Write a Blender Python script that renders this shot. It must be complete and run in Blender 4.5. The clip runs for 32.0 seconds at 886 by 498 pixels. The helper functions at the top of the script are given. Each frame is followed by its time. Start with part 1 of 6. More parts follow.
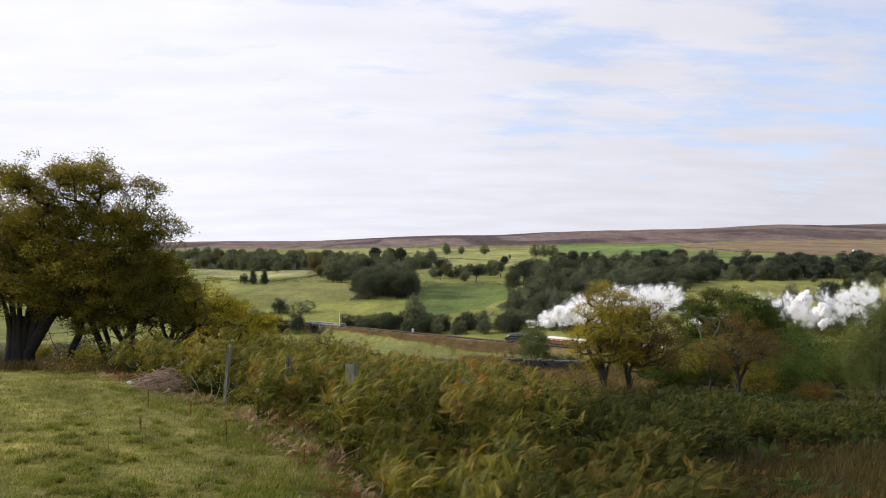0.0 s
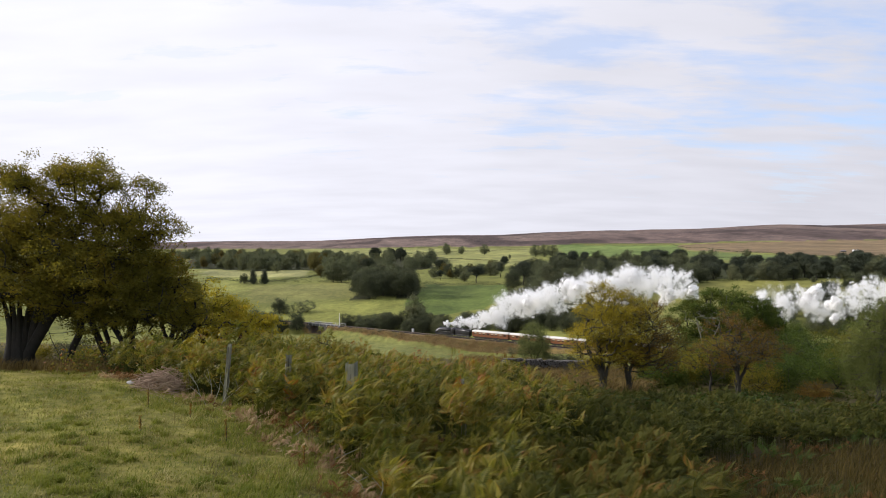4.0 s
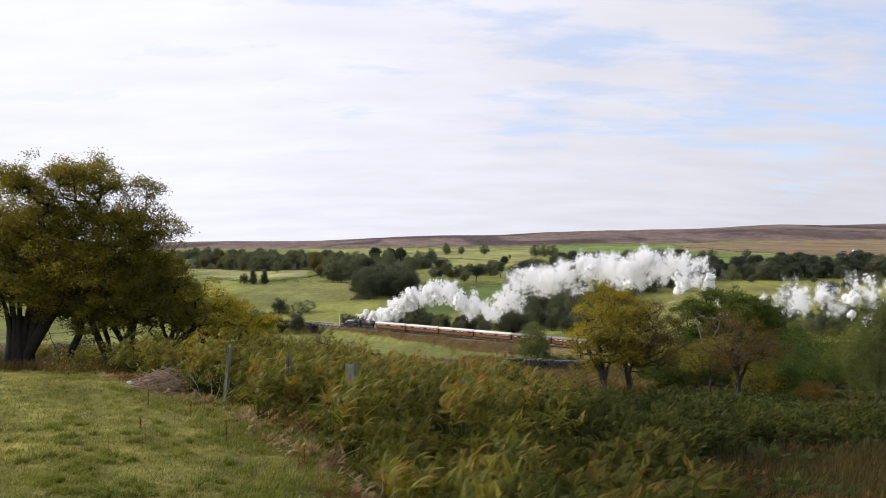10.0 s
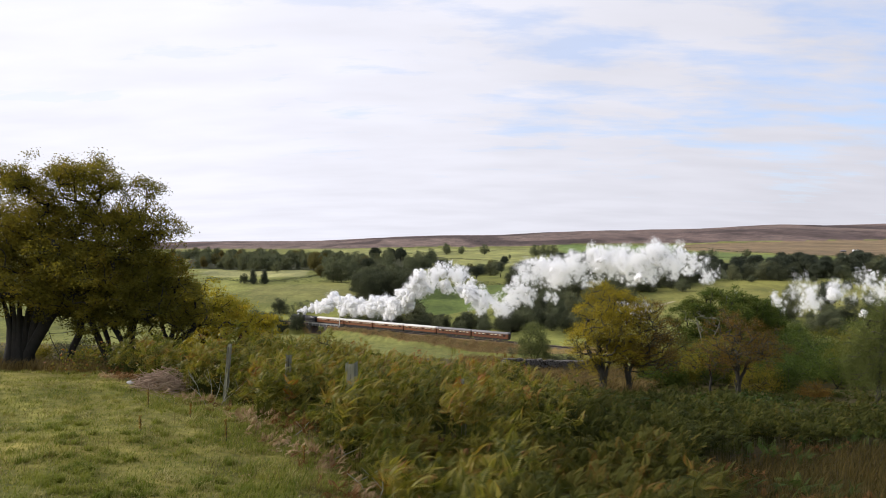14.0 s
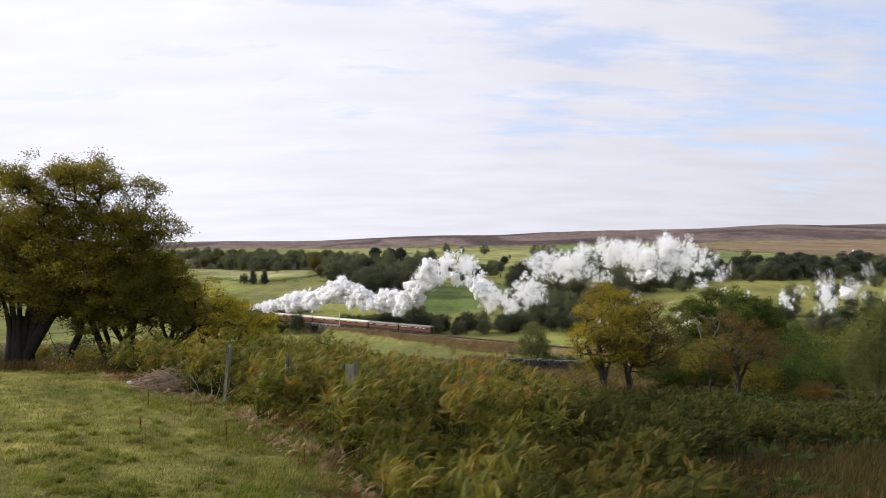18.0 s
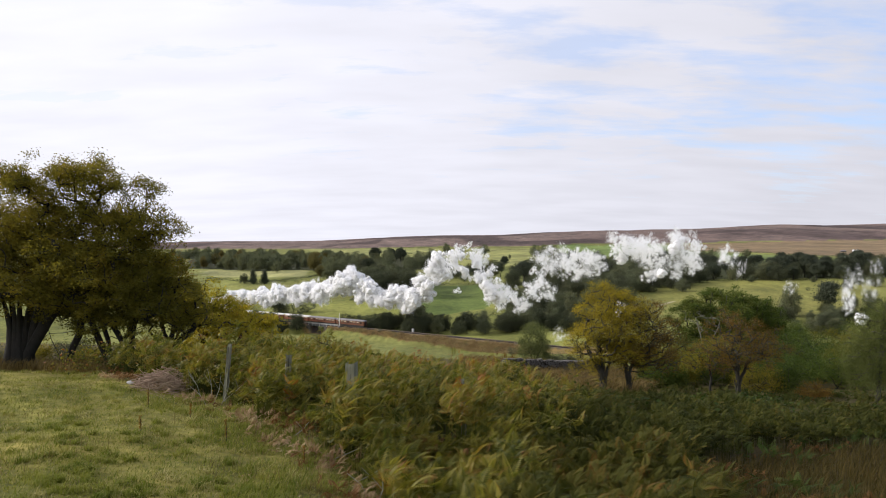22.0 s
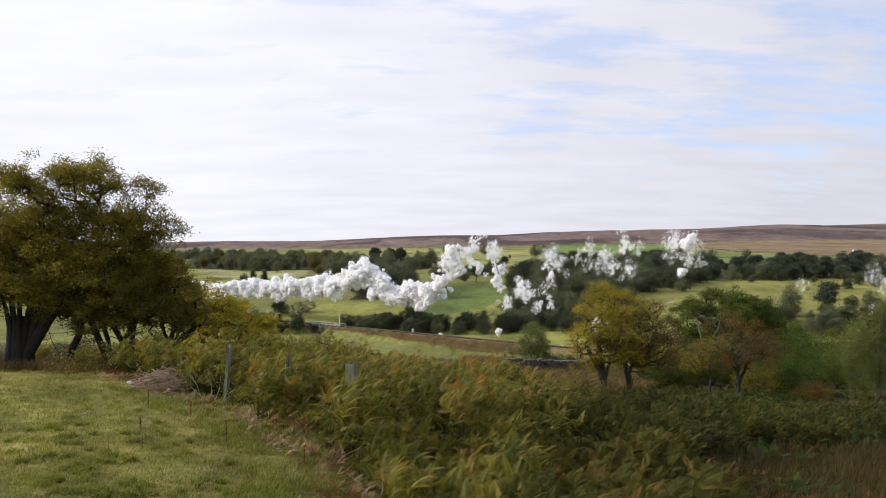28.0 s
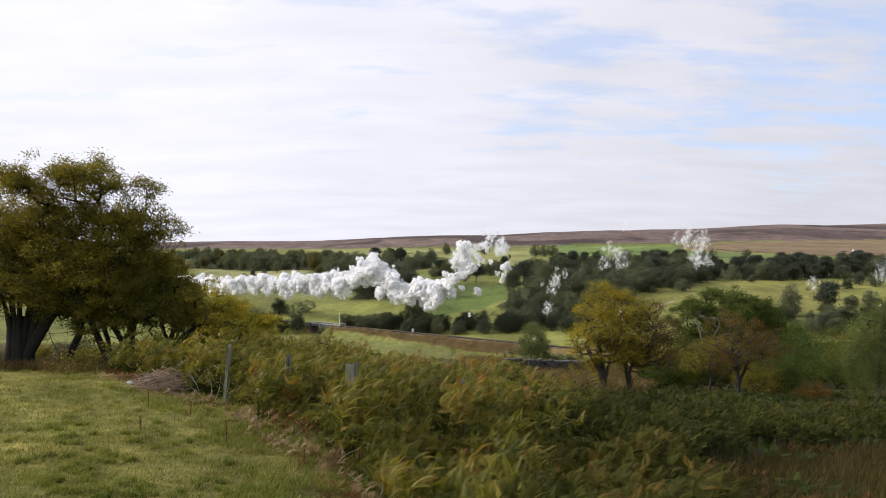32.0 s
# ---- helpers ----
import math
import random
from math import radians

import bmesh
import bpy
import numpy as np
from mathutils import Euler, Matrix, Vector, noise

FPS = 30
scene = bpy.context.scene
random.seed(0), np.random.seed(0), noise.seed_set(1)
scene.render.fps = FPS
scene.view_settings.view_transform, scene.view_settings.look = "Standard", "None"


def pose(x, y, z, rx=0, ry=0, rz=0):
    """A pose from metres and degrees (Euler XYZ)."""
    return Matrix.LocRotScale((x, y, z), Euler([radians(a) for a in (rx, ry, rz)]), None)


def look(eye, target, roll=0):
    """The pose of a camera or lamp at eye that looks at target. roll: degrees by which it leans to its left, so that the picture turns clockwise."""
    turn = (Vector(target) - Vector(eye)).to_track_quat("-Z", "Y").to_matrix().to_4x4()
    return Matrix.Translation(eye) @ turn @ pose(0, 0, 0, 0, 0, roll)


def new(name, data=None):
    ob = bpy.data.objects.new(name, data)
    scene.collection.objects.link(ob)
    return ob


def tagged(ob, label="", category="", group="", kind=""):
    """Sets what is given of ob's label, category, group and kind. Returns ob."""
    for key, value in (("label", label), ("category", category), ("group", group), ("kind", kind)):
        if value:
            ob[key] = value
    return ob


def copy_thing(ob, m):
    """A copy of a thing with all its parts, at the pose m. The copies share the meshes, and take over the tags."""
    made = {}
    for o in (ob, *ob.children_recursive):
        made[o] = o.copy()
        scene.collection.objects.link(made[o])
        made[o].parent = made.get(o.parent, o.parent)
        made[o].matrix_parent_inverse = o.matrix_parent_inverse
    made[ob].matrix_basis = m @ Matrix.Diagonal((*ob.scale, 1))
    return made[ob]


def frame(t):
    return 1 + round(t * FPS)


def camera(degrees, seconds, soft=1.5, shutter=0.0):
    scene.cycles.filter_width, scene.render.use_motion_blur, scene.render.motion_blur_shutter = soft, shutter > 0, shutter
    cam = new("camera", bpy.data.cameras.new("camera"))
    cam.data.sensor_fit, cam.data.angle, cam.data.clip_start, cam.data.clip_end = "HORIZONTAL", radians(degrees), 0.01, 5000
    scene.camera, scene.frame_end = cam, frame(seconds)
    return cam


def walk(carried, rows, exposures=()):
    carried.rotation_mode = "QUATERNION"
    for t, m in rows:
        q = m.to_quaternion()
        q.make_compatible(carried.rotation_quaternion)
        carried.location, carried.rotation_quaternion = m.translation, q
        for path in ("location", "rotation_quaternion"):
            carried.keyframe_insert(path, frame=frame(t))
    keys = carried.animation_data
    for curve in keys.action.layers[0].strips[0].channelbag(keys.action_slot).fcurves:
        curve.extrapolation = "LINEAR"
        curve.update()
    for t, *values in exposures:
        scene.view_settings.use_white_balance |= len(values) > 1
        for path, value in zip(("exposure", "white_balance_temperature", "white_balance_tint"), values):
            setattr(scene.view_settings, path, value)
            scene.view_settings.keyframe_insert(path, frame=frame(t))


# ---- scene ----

# camera: stands still on a bank above the valley
cam = camera(65.03, 32.0, soft=0.95)
walk(cam, [(0, pose(0, 0, 3.0, 90, 0, 0)), (32, pose(0, 0, 3.0, 90, 0, 0))], [(0, -0.02, 6220, 16), (32, -0.02, 6220, 16)])

# ---- world and sun ----
SUN_DIR = Vector((-0.92, 0.04, 0.38)).normalized()


def make_world():
    w = bpy.data.worlds.new("sky")
    scene.world = w
    w.use_nodes = True
    nt = w.node_tree
    nt.nodes.clear()
    N, L = nt.nodes.new, nt.links.new
    out, bg = N("ShaderNodeOutputWorld"), N("ShaderNodeBackground")
    sky = N("ShaderNodeTexSky")
    sky.sky_type, sky.sun_disc = "NISHITA", False
    sky.sun_elevation = math.asin(SUN_DIR.z)
    sky.sun_rotation = math.atan2(SUN_DIR.x, SUN_DIR.y)
    sky.air_density, sky.dust_density, sky.ozone_density = 1.0, 0.15, 3.0
    bg.inputs["Strength"].default_value = 0.13
    # a thin, streaky cloud sheet laid over the blue
    tc, sep = N("ShaderNodeTexCoord"), N("ShaderNodeSeparateXYZ")
    L(tc.outputs["Generated"], sep.inputs[0])
    add = N("ShaderNodeMath")
    add.operation = "ADD"
    add.inputs[1].default_value = 0.16
    mx = N("ShaderNodeMath")
    mx.operation = "MAXIMUM"
    mx.inputs[1].default_value = 0.0
    L(sep.outputs["Z"], mx.inputs[0])
    L(mx.outputs[0], add.inputs[0])
    comb = N("ShaderNodeCombineXYZ")
    for axis in ("X", "Y"):
        d = N("ShaderNodeMath")
        d.operation = "DIVIDE"
        L(sep.outputs[axis], d.inputs[0])
        L(add.outputs[0], d.inputs[1])
        L(d.outputs[0], comb.inputs[axis])
    mp = N("ShaderNodeMapping")
    mp.inputs["Rotation"].default_value = (0, 0, 0.12)
    mp.inputs["Scale"].default_value = (0.75, 1.7, 1.0)
    L(comb.outputs[0], mp.inputs[0])
    n1 = N("ShaderNodeTexNoise")
    n1.inputs["Scale"].default_value, n1.inputs["Detail"].default_value = 2.3, 12.0
    n1.inputs["Roughness"].default_value, n1.inputs["Distortion"].default_value = 0.60, 0.12
    L(mp.outputs[0], n1.inputs["Vector"])
    ramp = N("ShaderNodeValToRGB")
    ramp.color_ramp.elements[0].position, ramp.color_ramp.elements[0].color = 0.36, (0.34, 0.34, 0.34, 1)
    ramp.color_ramp.elements[1].position, ramp.color_ramp.elements[1].color = 0.60, (0.92, 0.92, 0.92, 1)
    L(n1.outputs["Fac"], ramp.inputs[0])
    # the sheet thickens towards the sun's side
    dotn = N("ShaderNodeVectorMath")
    dotn.operation = "DOT_PRODUCT"
    dotn.inputs[1].default_value = SUN_DIR
    nrm = N("ShaderNodeVectorMath")
    nrm.operation = "NORMALIZE"
    L(tc.outputs["Generated"], nrm.inputs[0])
    L(nrm.outputs[0], dotn.inputs[0])
    glow = N("ShaderNodeMapRange")
    for key, v in (("From Min", -0.8), ("From Max", 0.45), ("To Min", 4.9), ("To Max", 7.9)):
        glow.inputs[key].default_value = v
    L(dotn.outputs["Value"], glow.inputs["Value"])
    soft = N("ShaderNodeMapRange")
    for key, v in (("From Min", 0.3), ("From Max", 0.65), ("To Min", 0.93), ("To Max", 1.02)):
        soft.inputs[key].default_value = v
    n2 = N("ShaderNodeTexNoise")
    n2.inputs["Scale"].default_value, n2.inputs["Detail"].default_value = 2.1, 7.0
    L(mp.outputs[0], n2.inputs["Vector"])
    L(n2.outputs["Fac"], soft.inputs["Value"])
    shade = N("ShaderNodeMath")
    shade.operation = "MULTIPLY"
    L(glow.outputs[0], shade.inputs[0])
    L(soft.outputs[0], shade.inputs[1])
    cloud = N("ShaderNodeVectorMath")
    cloud.operation = "SCALE"
    cloud.inputs[0].default_value = (0.965, 0.975, 1.0)
    L(shade.outputs[0], cloud.inputs["Scale"])
    thick = N("ShaderNodeMapRange")
    for key, v in (("From Min", -0.9), ("From Max", 0.45), ("To Min", -0.28), ("To Max", 0.55)):
        thick.inputs[key].default_value = v
    L(dotn.outputs["Value"], thick.inputs["Value"])
    sumf = N("ShaderNodeMath")
    sumf.operation, sumf.use_clamp = "ADD", True
    L(ramp.outputs["Color"], sumf.inputs[0])
    # haze whitens the lowest few degrees
    low = N("ShaderNodeMapRange")
    for key, v in (("From Min", 0.0), ("From Max", 0.16), ("To Min", 0.75), ("To Max", 0.0)):
        low.inputs[key].default_value = v
    L(sep.outputs["Z"], low.inputs["Value"])
    both = N("ShaderNodeMath")
    both.operation = "ADD"
    L(thick.outputs[0], both.inputs[0])
    L(low.outputs[0], both.inputs[1])
    L(both.outputs[0], sumf.inputs[1])
    mix = N("ShaderNodeMix")
    mix.data_type = "RGBA"
    L(sumf.outputs[0], mix.inputs[0])
    # thin haze brightens the blue between the clouds
    blue = N("ShaderNodeVectorMath")
    blue.operation = "MULTIPLY_ADD"
    blue.inputs[1].default_value, blue.inputs[2].default_value = (1.0, 1.05, 1.1), (1.1, 1.75, 2.8)
    L(sky.outputs[0], blue.inputs[0])
    L(blue.outputs[0], mix.inputs[6])
    L(cloud.outputs[0], mix.inputs[7])
    L(mix.outputs[2], bg.inputs["Color"])
    L(bg.outputs[0], out.inputs["Surface"])


make_world()
sun = new("sun", bpy.data.lights.new("sun", "SUN"))
sun.data.energy, sun.data.angle, sun.data.color = 4.3, radians(3.0), (1.0, 0.94, 0.84)
sun.matrix_world = look(SUN_DIR * 100, (0, 0, 0))


# ---- materials ----
def material(name, build):
    m = bpy.data.materials.new(name)
    m.use_nodes = True
    nt = m.node_tree
    bsdf = nt.nodes["Principled BSDF"]
    build(nt, bsdf)
    return m


def noise_node(nt, scale, detail=4.0, rough=0.55, coord="Object", stretch=None):
    tc = nt.nodes.new("ShaderNodeTexCoord")
    n = nt.nodes.new("ShaderNodeTexNoise")
    n.inputs["Scale"].default_value, n.inputs["Detail"].default_value, n.inputs["Roughness"].default_value = scale, detail, rough
    if stretch:
        mp = nt.nodes.new("ShaderNodeMapping")
        mp.inputs["Scale"].default_value = stretch
        nt.links.new(tc.outputs[coord], mp.inputs[0])
        nt.links.new(mp.outputs[0], n.inputs["Vector"])
    else:
        nt.links.new(tc.outputs[coord], n.inputs["Vector"])
    return n.outputs["Fac"]


def ramp_node(nt, fac, *stops):
    r = nt.nodes.new("ShaderNodeValToRGB")
    el = r.color_ramp.elements
    while len(el) < len(stops):
        el.new(0.5)
    for e, (p, c) in zip(el, stops):
        e.position, e.color = p, (*c, 1)
    nt.links.new(fac, r.inputs[0])
    return r.outputs[0]


def mixed(nt, fac, a, b, mode="MIX"):
    m = nt.nodes.new("ShaderNodeMix")
    m.data_type, m.blend_type = "RGBA", mode
    for sock, v in ((m.inputs[0], fac), (m.inputs[6], a), (m.inputs[7], b)):
        if isinstance(v, (int, float)):
            sock.default_value = v
        elif isinstance(v, tuple):
            sock.default_value = (*v, 1)
        else:
            nt.links.new(v, sock)
    return m.outputs[2]


def bump(nt, bsdf, fac, strength, distance):
    b = nt.nodes.new("ShaderNodeBump")
    b.inputs["Strength"].default_value, b.inputs["Distance"].default_value = strength, distance
    nt.links.new(fac, b.inputs["Height"])
    nt.links.new(b.outputs[0], bsdf.inputs["Normal"])


def plain(name, c, rough=0.7, metal=0.0, scale=3.0, var=0.25, bumps=0.0):
    """Paint, iron, stone and the like: one colour with two scales of wear."""
    def build(nt, b):
        f1, f2 = noise_node(nt, scale), noise_node(nt, scale * 9, 5.0)
        lo, hi = tuple(v * (1 - var) for v in c), tuple(min(v * (1 + var), 0.95) for v in c)
        col = ramp_node(nt, f1, (0.3, lo), (0.7, hi))
        col = mixed(nt, 0.35, col, ramp_node(nt, f2, (0.35, lo), (0.65, hi)))
        nt.links.new(col, b.inputs["Base Color"])
        b.inputs["Roughness"].default_value, b.inputs["Metallic"].default_value = rough, metal
        if bumps:
            bump(nt, b, f2, 0.6, bumps)
    return material(name, build)


def leafy(name, stops, through_c, rough=0.6, share=0.35, patch=0.5, gloss=0.06, spread=0.4, broad=1.1):
    """Leaves: colour by leaf and by patch of the crown, some light passing through."""
    def build(nt, b):
        tone = nt.nodes.new("ShaderNodeAttribute")
        tone.attribute_name = "tone"
        info = nt.nodes.new("ShaderNodeObjectInfo")
        total = None
        for sock, weight in ((tone.outputs["Fac"], spread), (noise_node(nt, patch, 3.0), broad), (info.outputs["Random"], 0.3)):
            a = nt.nodes.new("ShaderNodeMath")
            a.operation = "MULTIPLY_ADD"
            a.inputs[1].default_value = weight
            nt.links.new(sock, a.inputs[0])
            if total is None:
                a.inputs[2].default_value = 0.54 - 0.5 * (spread + broad + 0.3)
            else:
                nt.links.new(total, a.inputs[2])
            total = a.outputs[0]
        col = ramp_node(nt, total, *stops)
        nt.links.new(col, b.inputs["Base Color"])
        b.inputs["Roughness"].default_value = rough
        b.inputs["Specular IOR Level"].default_value = gloss
        tr = nt.nodes.new("ShaderNodeBsdfTranslucent")
        nt.links.new(mixed(nt, 1.0, col, through_c, "MULTIPLY"), tr.inputs["Color"])
        ms = nt.nodes.new("ShaderNodeMixShader")
        ms.inputs[0].default_value = share
        nt.links.new(b.outputs[0], ms.inputs[1])
        nt.links.new(tr.outputs[0], ms.inputs[2])
        nt.links.new(ms.outputs[0], nt.nodes["Material Output"].inputs["Surface"])
    return material(name, build)


G = lambda r, g, b: (r, g, b)
M_LEAF_THORN = leafy("hawthorn_leaf", ((0.05, G(.070, .072, .016)), (0.45, G(.125, .120, .021)), (0.8, G(.20, .168, .025)), (1, G(.23, .138, .022))), G(1.5, 1.4, .8), patch=1.1, share=.45, spread=.4, broad=.8)
M_LEAF_YELLOW = leafy("yellowing_leaf", ((0.1, G(.10, .085, .018)), (0.45, G(.21, .178, .024)), (0.8, G(.38, .305, .030)), (1, G(.42, .25, .03))), G(1.6, 1.5, .8), share=.5)
M_LEAF_YGREEN = leafy("yellow_green_leaf", ((0.1, G(.095, .100, .016)), (0.5, G(.210, .195, .026)), (0.9, G(.33, .27, .032)), (1, G(.34, .21, .02))), G(1.6, 1.5, .8), share=.52, spread=.6, broad=.8)
M_LEAF_RUST = leafy("rusty_leaf", ((0.1, G(.09, .068, .020)), (0.5, G(.17, .110, .026)), (1, G(.24, .135, .028))), G(1.4, 1.2, .8), share=.45)
M_LEAF_OAK = leafy("oak_leaf", ((0.1, G(.030, .048, .011)), (0.6, G(.065, .092, .018)), (1, G(.115, .120, .025))), G(1.4, 1.6, .8), share=0.25)
M_LEAF_BIRCH = leafy("birch_leaf", ((0.1, G(.062, .076, .024)), (0.6, G(.115, .130, .040)), (1, G(.18, .175, .055))), G(1.5, 1.6, .9))
# distance haze mixed into woodland, hedge and pine colours: greyer and bluer
M_LEAF_FAR = leafy("hazy_woodland_leaf", ((0.05, G(.070, .082, .050)), (0.5, G(.116, .128, .072)), (0.85, G(.165, .162, .080)), (1, G(.19, .155, .07))), G(1.3, 1.4, .9), share=0.2, patch=0.12)
M_LEAF_DARK = leafy("dark_hazy_hedge_leaf", ((0.1, G(.046, .054, .034)), (0.6, G(.076, .083, .048)), (1, G(.122, .112, .056))), G(1.3, 1.4, .9), share=0.25, patch=0.2)
M_LEAF_AUTUMN = leafy("autumn_leaf", ((0.1, G(.06, .058, .022)), (0.5, G(.105, .095, .03)), (1, G(.17, .11, .03))), G(1.3, 1.3, .9), share=0.2, patch=0.2)
M_NEEDLE = leafy("hazy_pine_needle", ((0.1, G(.036, .046, .032)), (0.6, G(.058, .068, .044)), (1, G(.085, .088, .052))), G(1.2, 1.3, .9), share=0.1, patch=0.2)
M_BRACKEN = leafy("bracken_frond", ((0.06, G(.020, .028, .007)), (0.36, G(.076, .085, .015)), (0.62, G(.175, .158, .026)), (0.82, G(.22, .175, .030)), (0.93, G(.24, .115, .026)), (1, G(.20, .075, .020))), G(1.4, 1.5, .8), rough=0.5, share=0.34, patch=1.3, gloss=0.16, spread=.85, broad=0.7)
M_BRACKEN_RUST = leafy("dead_bracken", ((0.1, G(.060, .031, .013)), (0.5, G(.135, .066, .024)), (1, G(.19, .105, .042))), G(1.2, 1.1, .8), share=0.2, patch=1.2)
M_LITTER = leafy("bracken_litter", ((0.1, G(.15, .085, .045)), (0.45, G(.33, .225, .125)), (1, G(.50, .40, .25))), G(1.2, 1.1, .8), share=0.2, patch=1.2, spread=.8)
M_LEAF_WILLOW = leafy("willow_leaf", ((0.1, G(.070, .082, .034)), (0.6, G(.125, .138, .055)), (1, G(.18, .185, .08))), G(1.5, 1.6, .9))
M_NETTLE = leafy("undergrowth_leaf", ((0.1, G(.018, .032, .009)), (0.6, G(.036, .056, .014)), (1, G(.068, .082, .02))), G(1.3, 1.5, .8), share=0.25, patch=0.6)
M_GRASS = leafy("grass_blade", ((0.05, G(.085, .110, .016)), (0.5, G(.180, .190, .033)), (0.85, G(.24, .22, .055)), (1, G(.34, .30, .13))), G(1.3, 1.4, .8), share=0.3, patch=0.5, spread=1.0, broad=.7)
M_STRAW = leafy("straw_grass", ((0.1, G(.07, .055, .022)), (0.5, G(.135, .095, .035)), (0.85, G(.20, .15, .055)), (1, G(.26, .20, .10))), G(1.2, 1.2, .9), share=0.25, patch=0.8)
M_RUSH = leafy("brown_rush", ((0.1, G(.026, .026, .008)), (0.5, G(.056, .045, .013)), (0.9, G(.095, .066, .018)), (1, G(.14, .105, .035))), G(1.2, 1.2, .9), share=0.25, patch=0.8)


def bark_material(name, c):
    def build(nt, b):
        f1 = noise_node(nt, 13.0, 6.0, 0.65, stretch=(1, 1, 0.16))
        f2 = noise_node(nt, 1.3, 3.0)
        col = ramp_node(nt, f1, (0.3, tuple(v * 0.45 for v in c)), (0.7, tuple(v * 1.25 for v in c)))
        col = mixed(nt, f2, col, tuple(v * 0.7 for v in (c[0] * 0.8, c[1] * 1.1, c[2] * 0.7)))
        nt.links.new(col, b.inputs["Base Color"])
        b.inputs["Roughness"].default_value = 0.9
        bump(nt, b, f1, 0.8, 0.03)
    return material(name, build)


M_BARK = bark_material("thorn_bark", (0.026, 0.021, 0.017))
M_BARK_GREY = bark_material("grey_bark", (0.052, 0.043, 0.033))
M_POST = bark_material("weathered_wood", (0.20, 0.178, 0.145))
M_STICK = bark_material("bleached_stick", (0.32, 0.28, 0.24))
M_TWIG = bark_material("dead_twig", (0.42, 0.26, 0.21))
M_BANK = leafy("bank_vegetation", ((0.08, G(.10, .080, .034)), (0.36, G(.25, .172, .085)), (0.68, G(.36, .265, .145)), (0.86, G(.26, .23, .09)), (1, G(.13, .15, .045))), G(1.2, 1.2, .9), share=.25, patch=.22, spread=.8, broad=.9)
# bracken colour with the slope's shade already put in
M_FERN_SHADED = leafy("shaded_fern", ((0.1, G(.020, .026, .007)), (0.5, G(.046, .051, .011)), (0.85, G(.085, .079, .016)), (1, G(.13, .070, .018))), G(1.4, 1.5, .8), share=.25, patch=.5, spread=.9, broad=.6)
M_STONE = plain("wall_stone", (0.085, 0.076, 0.064), 0.95, scale=2.0, var=0.55, bumps=0.02)
M_STEAM = bpy.data.materials.new("steam")


def steam_nodes(mat):
    """White droplets: what does not bounce off passes on into the cloud."""
    mat.use_nodes = True
    nt = mat.node_tree
    nt.nodes.remove(nt.nodes["Principled BSDF"])
    df, tr, ms = nt.nodes.new("ShaderNodeBsdfDiffuse"), nt.nodes.new("ShaderNodeBsdfTranslucent"), nt.nodes.new("ShaderNodeMixShader")
    for n in (df, tr):
        n.inputs["Color"].default_value = (0.995, 0.995, 0.995, 1)
    ms.inputs[0].default_value = 0.5
    nt.links.new(df.outputs[0], ms.inputs[1])
    nt.links.new(tr.outputs[0], ms.inputs[2])
    nt.links.new(ms.outputs[0], nt.nodes["Material Output"].inputs["Surface"])


steam_nodes(M_STEAM)


def ground_material():
    def build(nt, b):
        at = nt.nodes.new("ShaderNodeAttribute")
        at.attribute_name = "plan_colour"
        f1, f2, f3 = noise_node(nt, 0.02, 5.0, 0.6), noise_node(nt, 0.35, 6.0, 0.6), noise_node(nt, 5.0, 6.0, 0.65)
        col = mixed(nt, 0.55, at.outputs["Color"], ramp_node(nt, f1, (0.3, G(.55, .6, .6)), (0.7, G(1.35, 1.25, 1.2))), "MULTIPLY")
        col = mixed(nt, 0.6, col, ramp_node(nt, f2, (0.32, G(.55, .6, .6)), (0.68, G(1.4, 1.3, 1.25))), "MULTIPLY")
        col = mixed(nt, 0.7, col, ramp_node(nt, f3, (0.33, G(.42, .48, .45)), (0.67, G(1.55, 1.45, 1.4))), "MULTIPLY")
        # heather and grass in broad drifts, seen from afar
        f4, f5 = noise_node(nt, 0.05, 6.0, 0.7, stretch=(1, .35, 1)), noise_node(nt, 0.008, 6.0, 0.65, stretch=(1, .5, 1))
        col = mixed(nt, 0.5, col, ramp_node(nt, f4, (0.36, G(.55, .55, .58)), (0.64, G(1.45, 1.42, 1.36))), "MULTIPLY")
        col = mixed(nt, 0.4, col, ramp_node(nt, f5, (0.36, G(.6, .6, .62)), (0.64, G(1.4, 1.38, 1.32))), "MULTIPLY")
        nt.links.new(col, b.inputs["Base Color"])
        b.inputs["Roughness"].default_value = 0.95
        b.inputs["Specular IOR Level"].default_value = 0.1
        bump(nt, b, f3, 0.5, 0.05)
    return material("grassland", build)


M_GROUND = ground_material()


# ---- mesh helpers ----
def mesh_np(name, V, F, mat=None, smooth=False, tone=None):
    """A mesh from arrays: F has rows of three or of four corners. tone: a shade of its own for each vertex."""
    V, F = np.asarray(V, np.float32), np.asarray(F, np.int32)
    me = bpy.data.meshes.new(name)
    k = F.shape[1]
    me.vertices.add(len(V))
    me.vertices.foreach_set("co", V.ravel())
    me.loops.add(F.size)
    me.loops.foreach_set("vertex_index", F.ravel())
    me.polygons.add(len(F))
    me.polygons.foreach_set("loop_start", np.arange(0, F.size, k, dtype=np.int32))
    if smooth:
        me.polygons.foreach_set("use_smooth", np.ones(len(F), bool))
    me.update(calc_edges=True)
    if tone is None and len(V) % k == 0:
        tone = np.repeat(np.random.default_rng(len(V)).random(len(V) // k), k)
    if tone is not None:
        me.attributes.new("tone", "FLOAT", "POINT").data.foreach_set("value", np.asarray(tone, np.float32))
    if mat:
        me.materials.append(mat)
    return me


